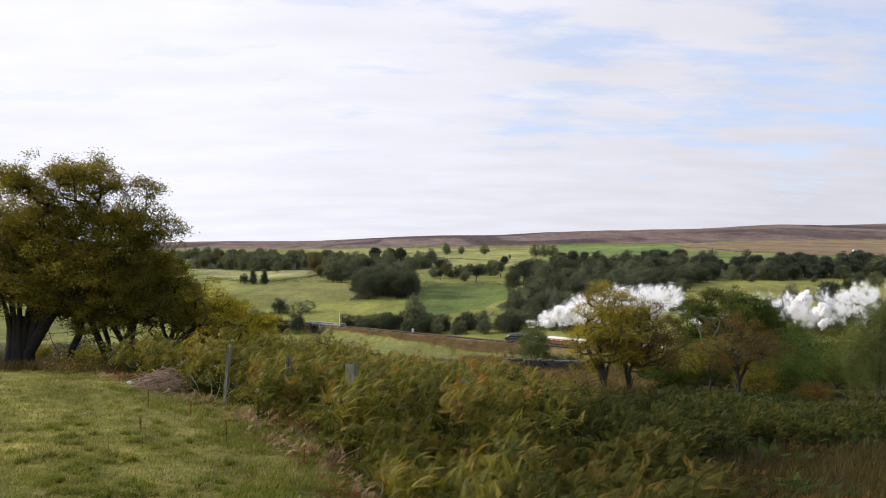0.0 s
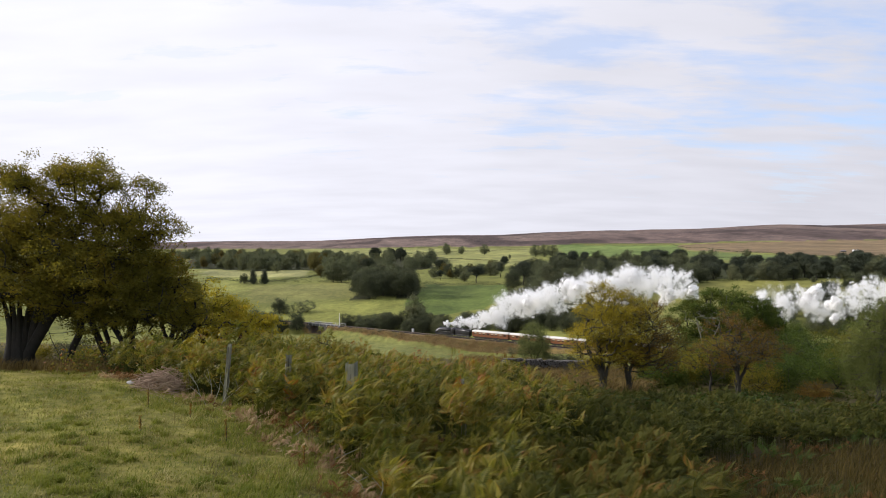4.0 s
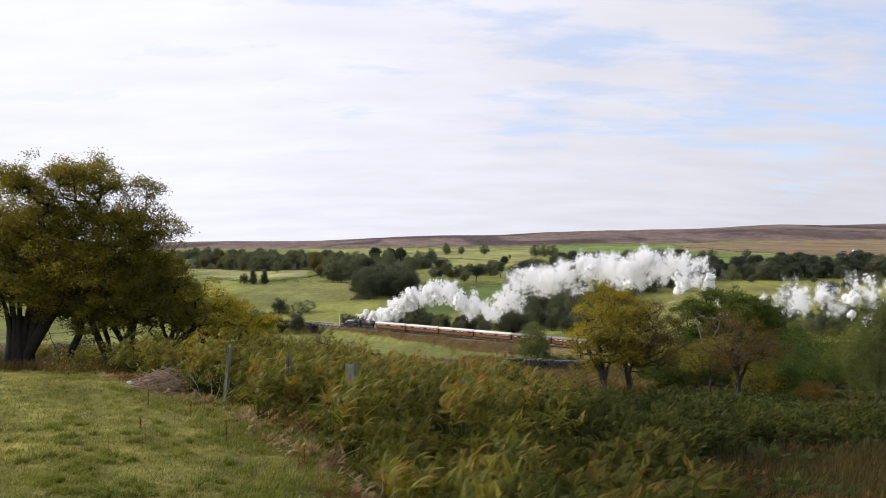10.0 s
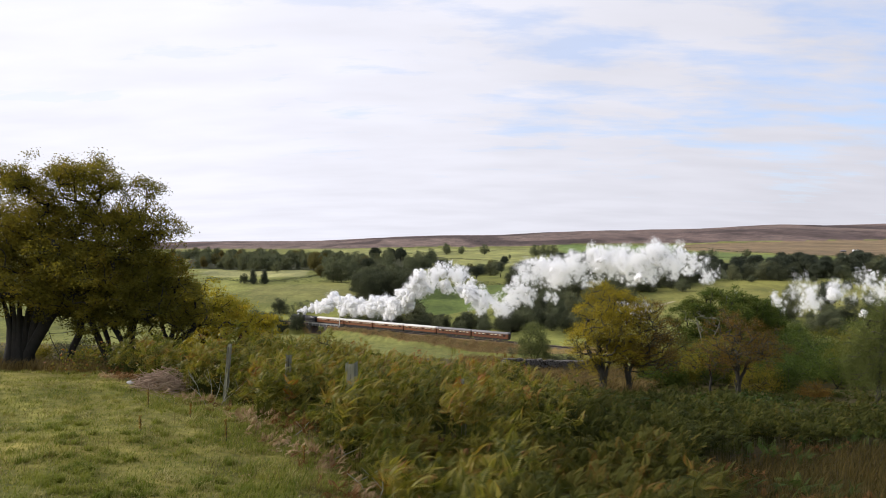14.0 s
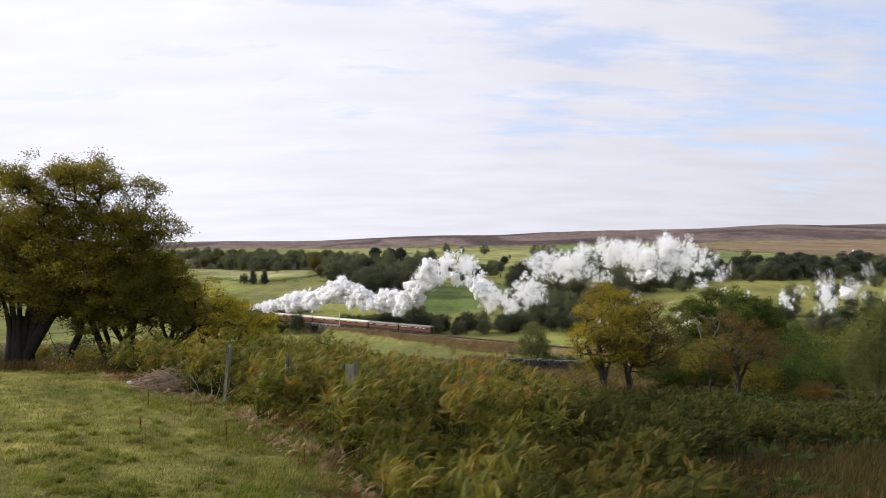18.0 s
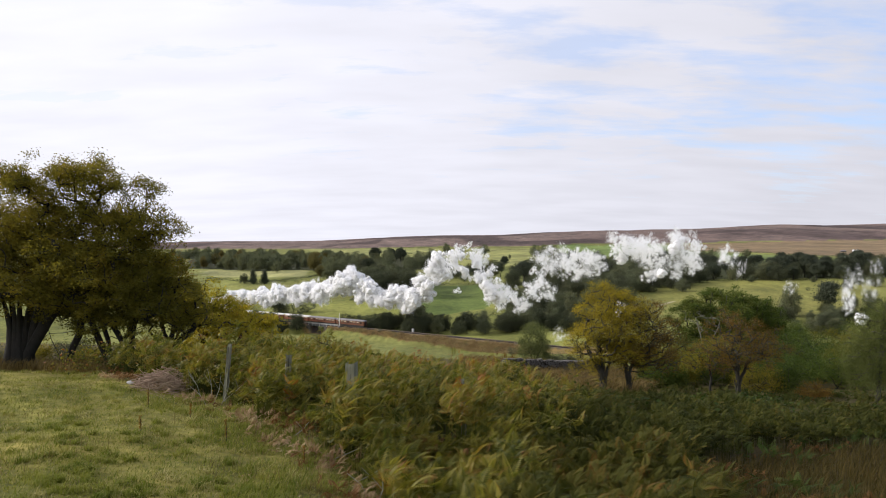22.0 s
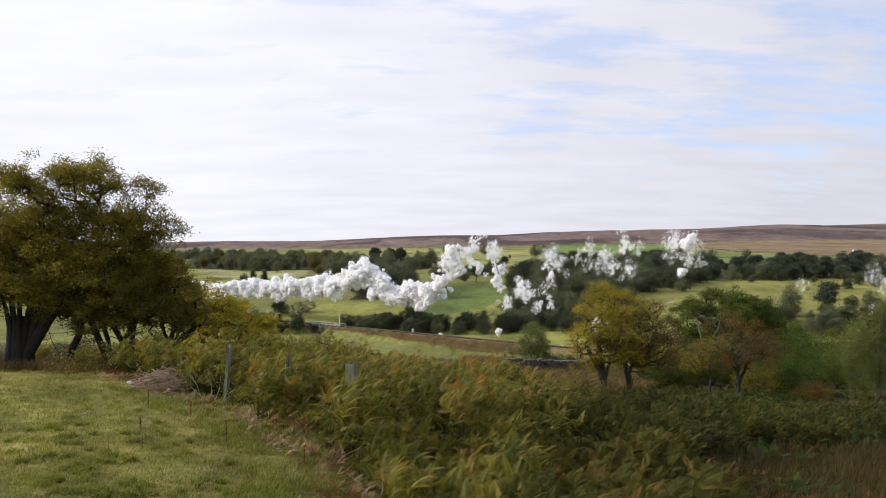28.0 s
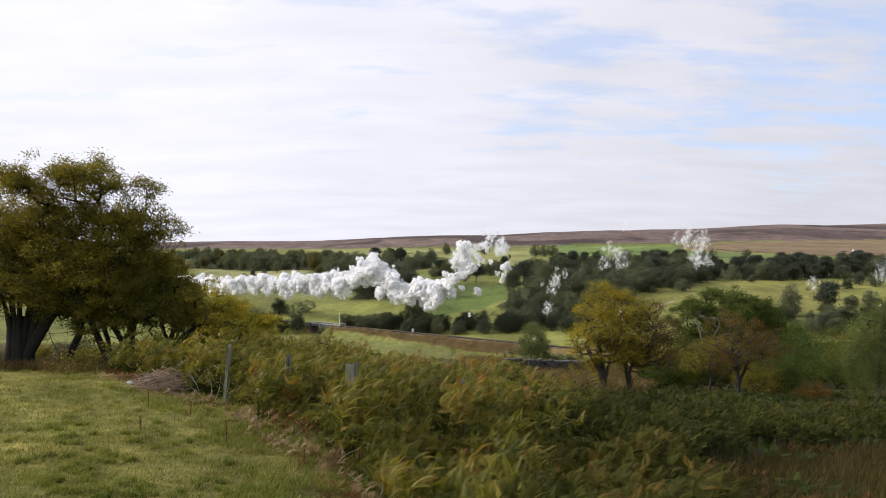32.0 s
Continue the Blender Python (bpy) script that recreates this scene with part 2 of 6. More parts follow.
def part(name, data, mat, parent=None, label="", m=None):
    """Links a mesh or bmesh as one object under a thing or a part."""
    if isinstance(data, bmesh.types.BMesh):
        me = bpy.data.meshes.new(name)
        data.to_mesh(me)
        data.free()
        me.materials.append(mat)
        data = me
    ob = new(name, data)
    if parent:
        ob.parent = parent
    if m is not None:
        ob.matrix_basis = m
    if label:
        tagged(ob, label)
    return ob


def thing(name, m, label, category, group="", kind=""):
    ob = new(name)
    ob.matrix_basis = m
    return tagged(ob, label, category, group, kind)


def box_bm(bm, lo, hi, bev=0.0, taper=1.0):
    r = bmesh.ops.create_cube(bm, size=1.0)
    lo, hi = Vector(lo), Vector(hi)
    for v in r["verts"]:
        k = taper if v.co.z > 0 else 1.0
        c = Vector((v.co.x * k, v.co.y * k, v.co.z))
        v.co = Vector([(lo[i] + hi[i]) / 2 + c[i] * (hi[i] - lo[i]) for i in range(3)])
    if bev:
        edges = list({e for v in r["verts"] for e in v.link_edges})
        bmesh.ops.bevel(bm, geom=edges, offset=bev, segments=2, affect="EDGES")


def cyl_bm(bm, p0, p1, r0, r1=None, seg=10):
    p0, p1 = Vector(p0), Vector(p1)
    d = p1 - p0
    m = Matrix.Translation((p0 + p1) / 2) @ d.to_track_quat("Z", "Y").to_matrix().to_4x4()
    bmesh.ops.create_cone(bm, cap_ends=True, segments=seg, radius1=r0, radius2=r0 if r1 is None else r1, depth=d.length, matrix=m)


# ---- the lie of the land ----
BEARINGS = np.array([-0.80, -0.556, -0.231, 0.013, 0.257, 0.501, 0.826])
LEVELS = []


def contour(depth, *z):
    LEVELS.append((depth, z))


# heights at the seven bearings, from the bank out to the moor
contour(1.0, 1.3, 1.3, 1.2, 1.1, 1.1, 1.2, 1.3)
contour(4.0, 0.7, 0.6, 0.4, 0.2, 0.2, 0.4, 0.6)
contour(8.0, 0.2, 0.1, -0.1, -0.7, -0.7, -0.4, -0.2)
contour(14.0, 0.1, -0.05, -0.4, -1.0, -1.4, -1.6, -1.5)
contour(20.0, -0.4, -0.5, -0.8, -1.4, -2.1, -2.4, -2.4)
contour(35.0, -2.0, -2.2, -2.7, -3.3, -4.2, -4.7, -4.7)
contour(60.0, -5.0, -5.4, -6.0, -6.6, -7.4, -8.3, -8.3)
contour(120, -16, -16, -17, -17, -17, -18, -18)
contour(200, -28, -28, -29, -29, -29, -28, -28)
contour(280, -40, -40, -41, -41.5, -38, -36, -36)
contour(330, -42, -42, -42.5, -41.5, -35.5, -30, -28)
contour(380, -42, -42, -41.5, -40, -31, -25, -22)
contour(430, -38, -38, -36, -36, -27, -21.5, -18)
contour(500, -33, -33, -30, -30, -22, -18, -14)
contour(600, -27, -27, -25, -25, -19, -16, -11)
contour(750, -22, -22, -21, -21, -16, -12, -7)
contour(1000, -16, -16, -16, -15, -9, -5, 0)
contour(1400, -7, -7, -7, -6, 0, 6, 10)
contour(2000, 1, 2, 3, 4, 10, 24, 30)
contour(2700, 16, 18, 24, 42, 60, 84, 88)
contour(3500, 25, 29, 40, 72, 94, 122, 128)
contour(4900, 15, 18, 28, 50, 80, 105, 110)

# the railway: a straight line, s metres along it towards the lower, nearer end
TRACK0, TRACK_U = np.array([-58.34, 365.08]), np.array([0.8332, -0.5530])


def rail_z(s):
    return -36.75 - 0.0095 * s


def hash2(i, j):
    v = np.sin(i * 127.1 + j * 311.7) * 43758.5453
    return v - np.floor(v)


def vnoise(x, y):
    i, j = np.floor(x), np.floor(y)
    fx, fy = x - i, y - j
    fx, fy = fx * fx * (3 - 2 * fx), fy * fy * (3 - 2 * fy)
    a = hash2(i, j) * (1 - fx) + hash2(i + 1, j) * fx
    b = hash2(i, j + 1) * (1 - fx) + hash2(i + 1, j + 1) * fx
    return (a * (1 - fy) + b * fy) * 2 - 1


def spline_rows(t, T, Z):
    """Cubic through rows Z at T; t is an array."""
    k = np.clip(np.searchsorted(T, t) - 1, 0, len(T) - 2)
    k0, k3 = np.maximum(k - 1, 0), np.minimum(k + 2, len(T) - 1)
    h = T[k + 1] - T[k]
    f = np.clip((t - T[k]) / h, 0, 1)[:, None]
    m1 = (Z[k + 1] - Z[k0]) / np.maximum(T[k + 1] - T[k0], 1e-9)[:, None] * h[:, None]
    m2 = (Z[k3] - Z[k]) / np.maximum(T[k3] - T[k], 1e-9)[:, None] * h[:, None]
    return (2 * f**3 - 3 * f**2 + 1) * Z[k] + (f**3 - 2 * f**2 + f) * m1 + (-2 * f**3 + 3 * f**2) * Z[k + 1] + (f**3 - f**2) * m2


def height(X, Y):
    X, Y = np.atleast_1d(np.asarray(X, float)), np.atleast_1d(np.asarray(Y, float))
    r, th = np.hypot(X, Y), np.arctan2(X, Y)
    u = np.tan(np.clip(th, -0.9, 0.9))
    D = np.clip(r * np.cos(np.clip(th, -0.9, 0.9)), 1.0, 4900)
    T = np.log(np.array([d for d, z in LEVELS]))
    Z = np.array([z for d, z in LEVELS], float)
    rows = spline_rows(np.log(D), T, Z)
    back = np.clip((np.abs(th) - 1.0) / 1.2, 0, 1)
    flat = rows.mean(axis=1)
    u = np.clip(u, BEARINGS[0], BEARINGS[-1])
    k = np.clip(np.searchsorted(BEARINGS, u) - 1, 0, 5)
    f = (u - BEARINGS[k]) / (BEARINGS[k + 1] - BEARINGS[k])
    f = f * f * (3 - 2 * f) * 0.5 + f * 0.5
    n = np.arange(len(u))
    z = rows[n, k] * (1 - f) + rows[n, k + 1] * f
    z = z * (1 - back) + flat * back
    amp = np.clip(D / 400, 0, 1)
    z += 1.0 * amp * vnoise(X / 70, Y / 70) + 6.0 * np.clip((D - 1700) / 1500, 0, 1) * vnoise(X / 260 + 9, Y / 400)
    z += 0.10 * vnoise(X / 2.6, Y / 2.6) * np.clip((60 - D) / 40, 0, 1) + 0.035 * vnoise(X / 0.7, Y / 0.7) * np.clip((40 - D) / 20, 0, 1)
    # knoll that carries the beech clump
    z += 2.5 * np.exp(-(((X + 40) / 38) ** 2 + ((Y - 505) / 40) ** 2))
    # railway bank and cutting
    s = (X - TRACK0[0]) * TRACK_U[0] + (Y - TRACK0[1]) * TRACK_U[1]
    w = np.abs((X - TRACK0[0]) * -TRACK_U[1] + (Y - TRACK0[1]) * TRACK_U[0])
    top = rail_z(s) - 0.45
    rough = 0.5 * vnoise(X / 3.1, Y / 3.1) + 0.5 * vnoise(X / 9 + 3, Y / 9)
    fall = np.maximum(w - 3.2, 0) / (1.8 + .4 * vnoise(X / 14, Y / 14)) + np.where(np.abs(s + 8) < 9, (9 - np.abs(s + 8)) * 1.6, 0) * np.clip((w - 2.6), 0, 1)
    run = (s > -420) & (s < 330) & (Y > 60)
    gap = (np.abs(s + 8.0) < 4.5)
    bank = np.where(run & (~gap | (w < 0)), np.maximum(z, top - fall + np.where(w > 3.2, rough, 0)), z)
    return np.where(run & ~gap, np.minimum(bank, top + np.maximum(w - 4.0, 0) / 1.2), bank)


def ground_z(x, y):
    return float(height(x, y)[0])


# ---- end of land ----

# ---- plan of fields and woods ----
ZONES = []


def zone(c, poly):
    ZONES.append((c, poly))


def inside(X, Y, poly):
    r = np.zeros(len(X), bool)
    for (x0, y0), (x1, y1) in zip(poly, poly[1:] + poly[:1]):
        if y0 != y1:
            r ^= ((y0 > Y) != (y1 > Y)) & (X < (x1 - x0) * (Y - y0) / (y1 - y0) + x0)
    return r


WOODS, PLANTS, HEDGES = [], [], []


def wood(kinds, poly, n, h0, h1):
    WOODS.append((kinds.split(), poly, n, h0, h1))


def plant(kind, x, y, h):
    PLANTS.append((kind, x, y, h))


def hedge(line, h, w):
    HEDGES.append((line, h, w))


zone((0.189, 0.207, 0.067), [(-126, 322), (-79, 366), (-40, 342), (-12, 324), (23, 290), (33, 190), (11, 62), (-24, 62)])  # lower pasture
zone((0.1, 0.142, 0.038), [(-34, 439), (-11, 582), (52, 551), (47, 480), (26, 427), (-22, 419)])  # dark pasture, partly the beech clump's cast shadow painted in
zone((0.19, 0.20, 0.066), [(-160, 573), (-70, 598), (-48, 478), (-126, 463)])  # brown pasture
zone((0.205, 0.225, 0.060), [(-110, 432), (-82, 450), (-25, 474), (-18, 419), (-47, 404), (-95, 384)])  # bright pasture
zone((0.256, 0.268, 0.116), [(-271, 786), (-149, 769), (-130, 655), (-228, 662)])  # hay meadow
zone((0.244, 0.262, 0.091), [(-397, 2001), (254, 2007), (108, 827), (-31, 864), (-137, 1172)])  # far meadow
zone((0.152, 0.22, 0.061), [(351, 2147), (687, 2030), (382, 1091), (176, 1004)])  # far green
zone((0.134, 0.183, 0.055), [(440, 1254), (453, 1039), (500, 858), (482, 756), (500, 671), (450, 604), (354, 811), (320, 912)])  # far green strip
zone((0.205, 0.155, 0.09), [(687, 2030), (902, 2032), (1308, 2052), (1724, 2087), (599, 726), (526, 825), (524, 899), (486, 1115), (474, 1353)])  # rough moor edge
zone((0.20, 0.208, 0.058), [(100, 391), (150, 465), (189, 500), (260, 472), (277, 434), (211, 331), (139, 331), (104, 348)])  # hill pasture
zone((0.403, 0.378, 0.244), [(123, 397), (136, 406), (134, 401), (122, 393)])  # worn track
zone((0.035, 0.04, 0.018), [(-61, 474), (-19, 475), (-23, 572), (-72, 571)])  # copse floor, tree shade put into the ground colour
zone((0.06, 0.07, 0.028), [(32, 370), (68, 369), (128, 457), (198, 512), (302, 474), (443, 695), (128, 895), (64, 556), (35, 429)])  # wood floor, shade beneath the trees included in its colour
zone((0.04, 0.045, 0.02), [(-300, 811), (-140, 767), (-89, 598), (-10, 840), (-4, 1183), (-140, 1200), (-490, 1342)])  # wood floor, its dark tone holding the trees' shade
MOOR_EDGE = np.array([(-0.393, 2085), (-0.182, 2018), (0.013, 2145), (0.176, 2162), (0.298, 2148), (0.371, 2109), (0.501, 2067), (0.637, 2077)])
wood("oak oak ash ash autumn oak", [(-287, 786), (-136, 746), (-89, 598), (-90, 765), (-138, 1031), (-490, 1342)], 165, 9, 20)  # valley-side wood
wood("oak ash oak pine", [(-89, 598), (-10, 864), (-4, 1183), (-140, 1200)], 48, 10, 20)  # wood behind the clump
wood("dark dark oak", [(-60, 480), (-21, 483), (-29, 582), (-68, 581)], 34, 15, 20)  # beech clump
wood("oak dark pine dark autumn", [(-15, 636), (70, 551), (93, 737), (-20, 826)], 40, 7, 15)  # field-edge belt
wood("oak dark dark ash oak dark pine", [(36, 378), (70, 381), (150, 504), (207, 536), (295, 763), (117, 819), (66, 555), (40, 438)], 140, 9, 18)  # dark wood across the line
wood("pine pine pine dark", [(191, 509), (257, 474), (320, 503), (429, 673), (254, 670)], 60, 9, 16)  # pine belt
wood("dark oak dark ash", [(28, 362), (60, 343), (82, 368), (114, 416), (103, 460), (44, 434)], 46, 8, 12)  # foot of the dark wood
wood("dark dark oak", [(-51, 376), (-14, 360), (40, 350), (53, 366), (-42, 390)], 66, 6, 10.5)  # trees along the line
wood("oak dark ash", [(52, 364), (58, 318), (70, 313), (83, 371), (68, 386)], 10, 6, 9)  # trees by the line
wood("oak ash dark ash", [(144, 307), (188, 295), (229, 359), (210, 361), (170, 329)], 22, 6, 10)  # trees in the hollow
wood("dark oak", [(351, 701), (381, 597), (482, 756), (444, 832)], 14, 8, 12)  # 
wood("pine dark pine dark oak", [(188, 503), (258, 472), (330, 486), (336, 500), (260, 486), (194, 516)], 46, 9, 14)  # edge of the pine belt
wood("dark oak dark ash", [(96, 396), (122, 440), (186, 503), (200, 530), (150, 505), (88, 430)], 52, 8, 14)  # edge of the dark wood
plant("ash", -15, 376, 18.3)
plant("dark", -99.3, 422.5, 11.0)
plant("bush", -83.1, 427.7, 7.6)
plant("bush", -88.1, 426.5, 6.9)
plant("bush", -94, 421.9, 6.2)
plant("oak", 6.5, 1324.5, 23.7)
plant("oak", 36.4, 1358.5, 16.6)
plant("oak", 77.7, 1309.2, 21.3)
plant("oak", 147.5, 1113, 21.7)
plant("oak", 158.9, 1092.2, 21.3)
plant("oak", 169.5, 1074.9, 20.1)
plant("ash", 101.3, 1056.4, 6.9)
plant("oak", 152.3, 442.9, 9.4)
plant("ash", 167.9, 335.3, 15.8)
plant("pine", 183.5, 331.4, 16.7)
plant("oak", 349.8, 933.2, 10.6)
plant("oak", 392.2, 896.7, 11.7)
plant("conifer", -159.2, 582.9, 12.8)
plant("conifer", -149.8, 582.9, 12.3)
plant("dark", -168.2, 587.6, 9.6)
plant("oak", -94.3, 597.9, 19.4)
plant("oak", -87, 597.9, 20.4)
plant("dark", -77.4, 367.6, 10.8)
plant("dark", -85.2, 368.9, 7.8)
plant("oak", -92, 372.2, 12.1)
plant("oak", -99.8, 373, 13.3)
plant("bush", 28.6, 290.4, 3.3)
plant("bush", 12.1, 354, 1.7)
plant("bush", -34.5, 342.1, 1.4)
plant("bush", -31.2, 342.1, 1.9)
plant("bush", -40.6, 346.6, 1.1)
plant("bush", -22.8, 334.3, 1.1)
plant("bush", 10.6, 311.1, 1.3)
plant("bush", -3.1, 321.2, 1.0)
plant("bush", -36.8, 342.6, 1.1)
plant("bush", 23.4, 300.3, 2.0)
plant("ash", 42.1, 395.5, 15.4)
plant("oak", 42.8, 360.5, 11.7)
plant("dark", 65.4, 355.8, 10.4)
plant("bush", -40.6, 386.7, 3.1)
plant("autumn", 348.3, 552.1, 11.7)
plant("ash", -43.4, 905.2, 8.8)
plant("oak", 201, 758.4, 18.5)
plant("ash", 203.6, 666.1, 18.4)
plant("oak", 212.5, 478.6, 5.4)
plant("dark", 262.9, 439.4, 9.3)
plant("oak", 266.6, 428.1, 10.4)
plant("dark", 246.3, 423.1, 7.6)
plant("bush", 221.7, 422.2, 2.7)
plant("ash", 246.9, 462.9, 4.5)
hedge([(-276, 809), (-211, 802), (-147, 757)], 2.5, 2)
hedge([(-217, 636), (-167, 598), (-119, 598), (-72, 616)], 3, 2)
hedge([(-16, 582), (35, 561), (66, 522)], 3.2, 3)
hedge([(-157, 588), (-126, 649), (-112, 747)], 2.2, 2)
hedge([(-140, 1200), (-51, 1424), (64, 1726), (242, 1907)], 2, 2)
hedge([(-356, 1958), (-140, 2046), (28, 2116)], 2, 3)
hedge([(-55, 1058), (14, 1102), (78, 993)], 1.6, 2)
hedge([(359, 2144), (536, 2153), (700, 2122)], 1.8, 2)
hedge([(683, 2069), (541, 1427), (493, 1110), (514, 884), (526, 825)], 2, 2)
hedge([(339, 966), (367, 874), (389, 753), (429, 673)], 2.4, 2)
hedge([(191, 504), (224, 487), (255, 471)], 1.8, 1.5)
hedge([(28, 403), (43, 436), (51, 542)], 3.2, 3)
hedge([(-13, 367), (14, 370), (43, 365), (59, 363)], 2, 2)


def bracken_edge(Y):
    """Where the bracken begins to the side of the cropped field."""
    return np.interp(Y, [4, 8.5, 10.4, 13.0, 15.1, 16.8, 19.0, 40], [.6, -.1, -.85, -2.65, -4.2, -6.4, -9.0, -16])


def rough_grass(X, Y):
    return inside(X + .5 * vnoise(X / 1.1, Y / 1.1), Y + .9 * vnoise(X / 1.3 + 5, Y / 1.3), [(2.8, 3), (3.6, 9), (4.4, 12), (6.0, 14.5), (9.0, 16.5), (13.0, 17.5), (20, 17), (26, 3)])


def make_ground():
    th = np.concatenate([np.linspace(-math.pi, -0.66, 60, endpoint=False), np.linspace(-0.66, 0.66, 440, endpoint=False), np.linspace(0.66, math.pi, 60, endpoint=False)])
    rr = np.concatenate([np.geomspace(0.8, 60, 130, endpoint=False), np.geomspace(60, 255, 40, endpoint=False), np.linspace(255, 450, 150, endpoint=False), np.geomspace(450, 4850, 110)])
    R, T = np.meshgrid(rr, th, indexing="ij")
    X, Y = (R * np.sin(T)).ravel(), (R * np.cos(T)).ravel()
    Z = height(X, Y)
    n, m = R.shape
    i, j = np.meshgrid(np.arange(n - 1), np.arange(m), indexing="ij")
    a, b = i * m + j, i * m + (j + 1) % m
    F = np.stack([a, a + m, b + m, b], -1).reshape(-1, 4)
    V = np.stack([X, Y, Z], -1)
    # close the middle
    V = np.vstack([V, [[0, 0, ground_z(0, 1)]]])
    k = np.arange(0, m, 2)
    F = np.vstack([F, np.stack([np.full(m // 2, len(V) - 1), k, (k + 1) % m, (k + 2) % m], -1)])
    me = mesh_np("ground", V, F, M_GROUND, smooth=True)
    X, Y = V[:, 0], V[:, 1]
    # field edges wander a little
    wx, wy = X + 5 * vnoise(X / 15, Y / 15) * np.clip(Y / 500, 0, 2), Y + 9 * vnoise(X / 20 + 5, Y / 20) * np.clip(Y / 500, 0, 2)
    C = np.tile(np.array([.180, .200, .055]), (len(X), 1))
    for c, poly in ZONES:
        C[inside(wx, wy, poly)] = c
    sward = np.clip((Y - 70) / 200, 0, 1)[:, None]
    C = C * (1 + sward * (.16 * vnoise(X / 45, Y / 130) + .10 * vnoise(X / 11, Y / 45))[:, None])
    r = np.hypot(X, Y)
    u = X / np.maximum(Y, 1)
    moor = (Y > np.interp(u, MOOR_EDGE[:, 0], MOOR_EDGE[:, 1]) + 40 * vnoise(X / 90, Y / 90)) | ((np.abs(u) > 0.9) & (r > 700))
    heath = 0.5 + 0.5 * vnoise(X / 330, Y / 420)
    tint = np.array([.120, .088, .084]) * (1 - heath[:, None]) + np.array([.185, .142, .125]) * heath[:, None]
    dk = np.clip((np.maximum(vnoise(X / 150 + 40, Y / 330) - .15, vnoise(X / 60, Y / 240) - .35)) / .35, 0, 1)[:, None]
    tint = tint * (1 - dk) + np.array([.075, .056, .052]) * dk
    tint = tint * (1 + .18 * vnoise(X / 25, Y / 90) + .12 * vnoise(X / 9, Y / 40))[:, None]
    C[moor] = tint[moor]
    # railway: ballast, rusty bracken on the bank
    s = (X - TRACK0[0]) * TRACK_U[0] + (Y - TRACK0[1]) * TRACK_U[1]
    w = (X - TRACK0[0]) * -TRACK_U[1] + (Y - TRACK0[1]) * TRACK_U[0]
    run = (s > -420) & (s < 330) & (Y > 60)
    rust = 0.5 + 0.5 * vnoise(X / 5, Y / 5)
    bank = np.array([.23, .150, .065]) * (1 - rust[:, None]) + np.array([.19, .155, .060]) * rust[:, None]
    on = run & (np.abs(w) < np.interp(s, [-40, 5, 25, 70, 115], [5, 4.8, 6.0, 8.5, 12]) + 1.2 * vnoise(X / 4, Y / 4)) & (w < 9)
    C[on] = bank[on]
    C[run & (np.abs(w) < 2.7)] = (.13, .105, .085)
    # the near slope
    near = (Y < 75) | (r < 75)
    slope = np.tile(np.array([.10, .085, .030]), (len(X), 1))
    C[near] = slope[near]
    cropped = near & (X < bracken_edge(Y) + 0.5 * vnoise(X / 1.1, Y / 1.1)) & (r < 24)
    dry = 0.5 + 0.5 * vnoise(X / 1.7, Y / 1.7)
    dark = 0.5 + 0.5 * vnoise(X / .45 + 3, Y / .45)
    turf = np.array([.130, .145, .034]) * (1 - dry[:, None]) + np.array([.275, .240, .070]) * dry[:, None]
    turf = turf * (0.55 + 0.8 * dark[:, None])
    C[cropped] = turf[cropped]
    fernfloor = near & ~cropped & (r < 34)
    C[fernfloor] = (.055, .045, .018)
    rg = near & rough_grass(X, Y)
    C[rg] = (.055, .040, .016)
    trod = near & (np.abs(X - bracken_edge(Y) - 0.1) < 0.5 + 0.4 * vnoise(X / 0.8, Y / 0.8)) & (Y > 7) & (Y < 17)
    C[trod] = np.where(vnoise(X / .4, Y / .4)[trod, None] > -.1, (.320, .250, .120), (.19, .19, .052))
    ca = me.color_attributes.new("plan_colour", "FLOAT_COLOR", "POINT")
    ca.data.foreach_set("color", np.hstack([C, np.ones((len(C), 1))]).astype(np.float32).ravel())
    tagged(new("ground", me), "rolling upland valley of pasture, bracken and heather moor", "ground", kind="structure")


make_ground()


# ---- trees ----
def tubes(segs, sides=5):
    """Tapered tubes for rows (x0, y0, z0, r0, x1, y1, z1, r1)."""
    S = np.asarray(segs, float)
    p, q, r0, r1 = S[:, 0:3], S[:, 4:7], S[:, 3], S[:, 7]
    d = q - p
    d /= np.maximum(np.linalg.norm(d, axis=1, keepdims=True), 1e-6)
    ref = np.where(np.abs(d[:, 2:3]) > 0.9, np.array([[1.0, 0, 0]]), np.array([[0, 0, 1.0]]))
    a = np.cross(d, ref)
    a /= np.maximum(np.linalg.norm(a, axis=1, keepdims=True), 1e-6)
    b = np.cross(d, a)
    ang = np.arange(sides) * 2 * math.pi / sides
    ring = np.cos(ang)[None, :, None] * a[:, None] + np.sin(ang)[None, :, None] * b[:, None]
    V = np.concatenate([p[:, None] + ring * r0[:, None, None], q[:, None] + ring * r1[:, None, None]], 1).reshape(-1, 3)
    k = np.arange(sides)
    f = np.stack([k, (k + 1) % sides, (k + 1) % sides + sides, k + sides], -1)
    F = (np.arange(len(S))[:, None, None] * 2 * sides + f[None]).reshape(-1, 4)
    return V, F


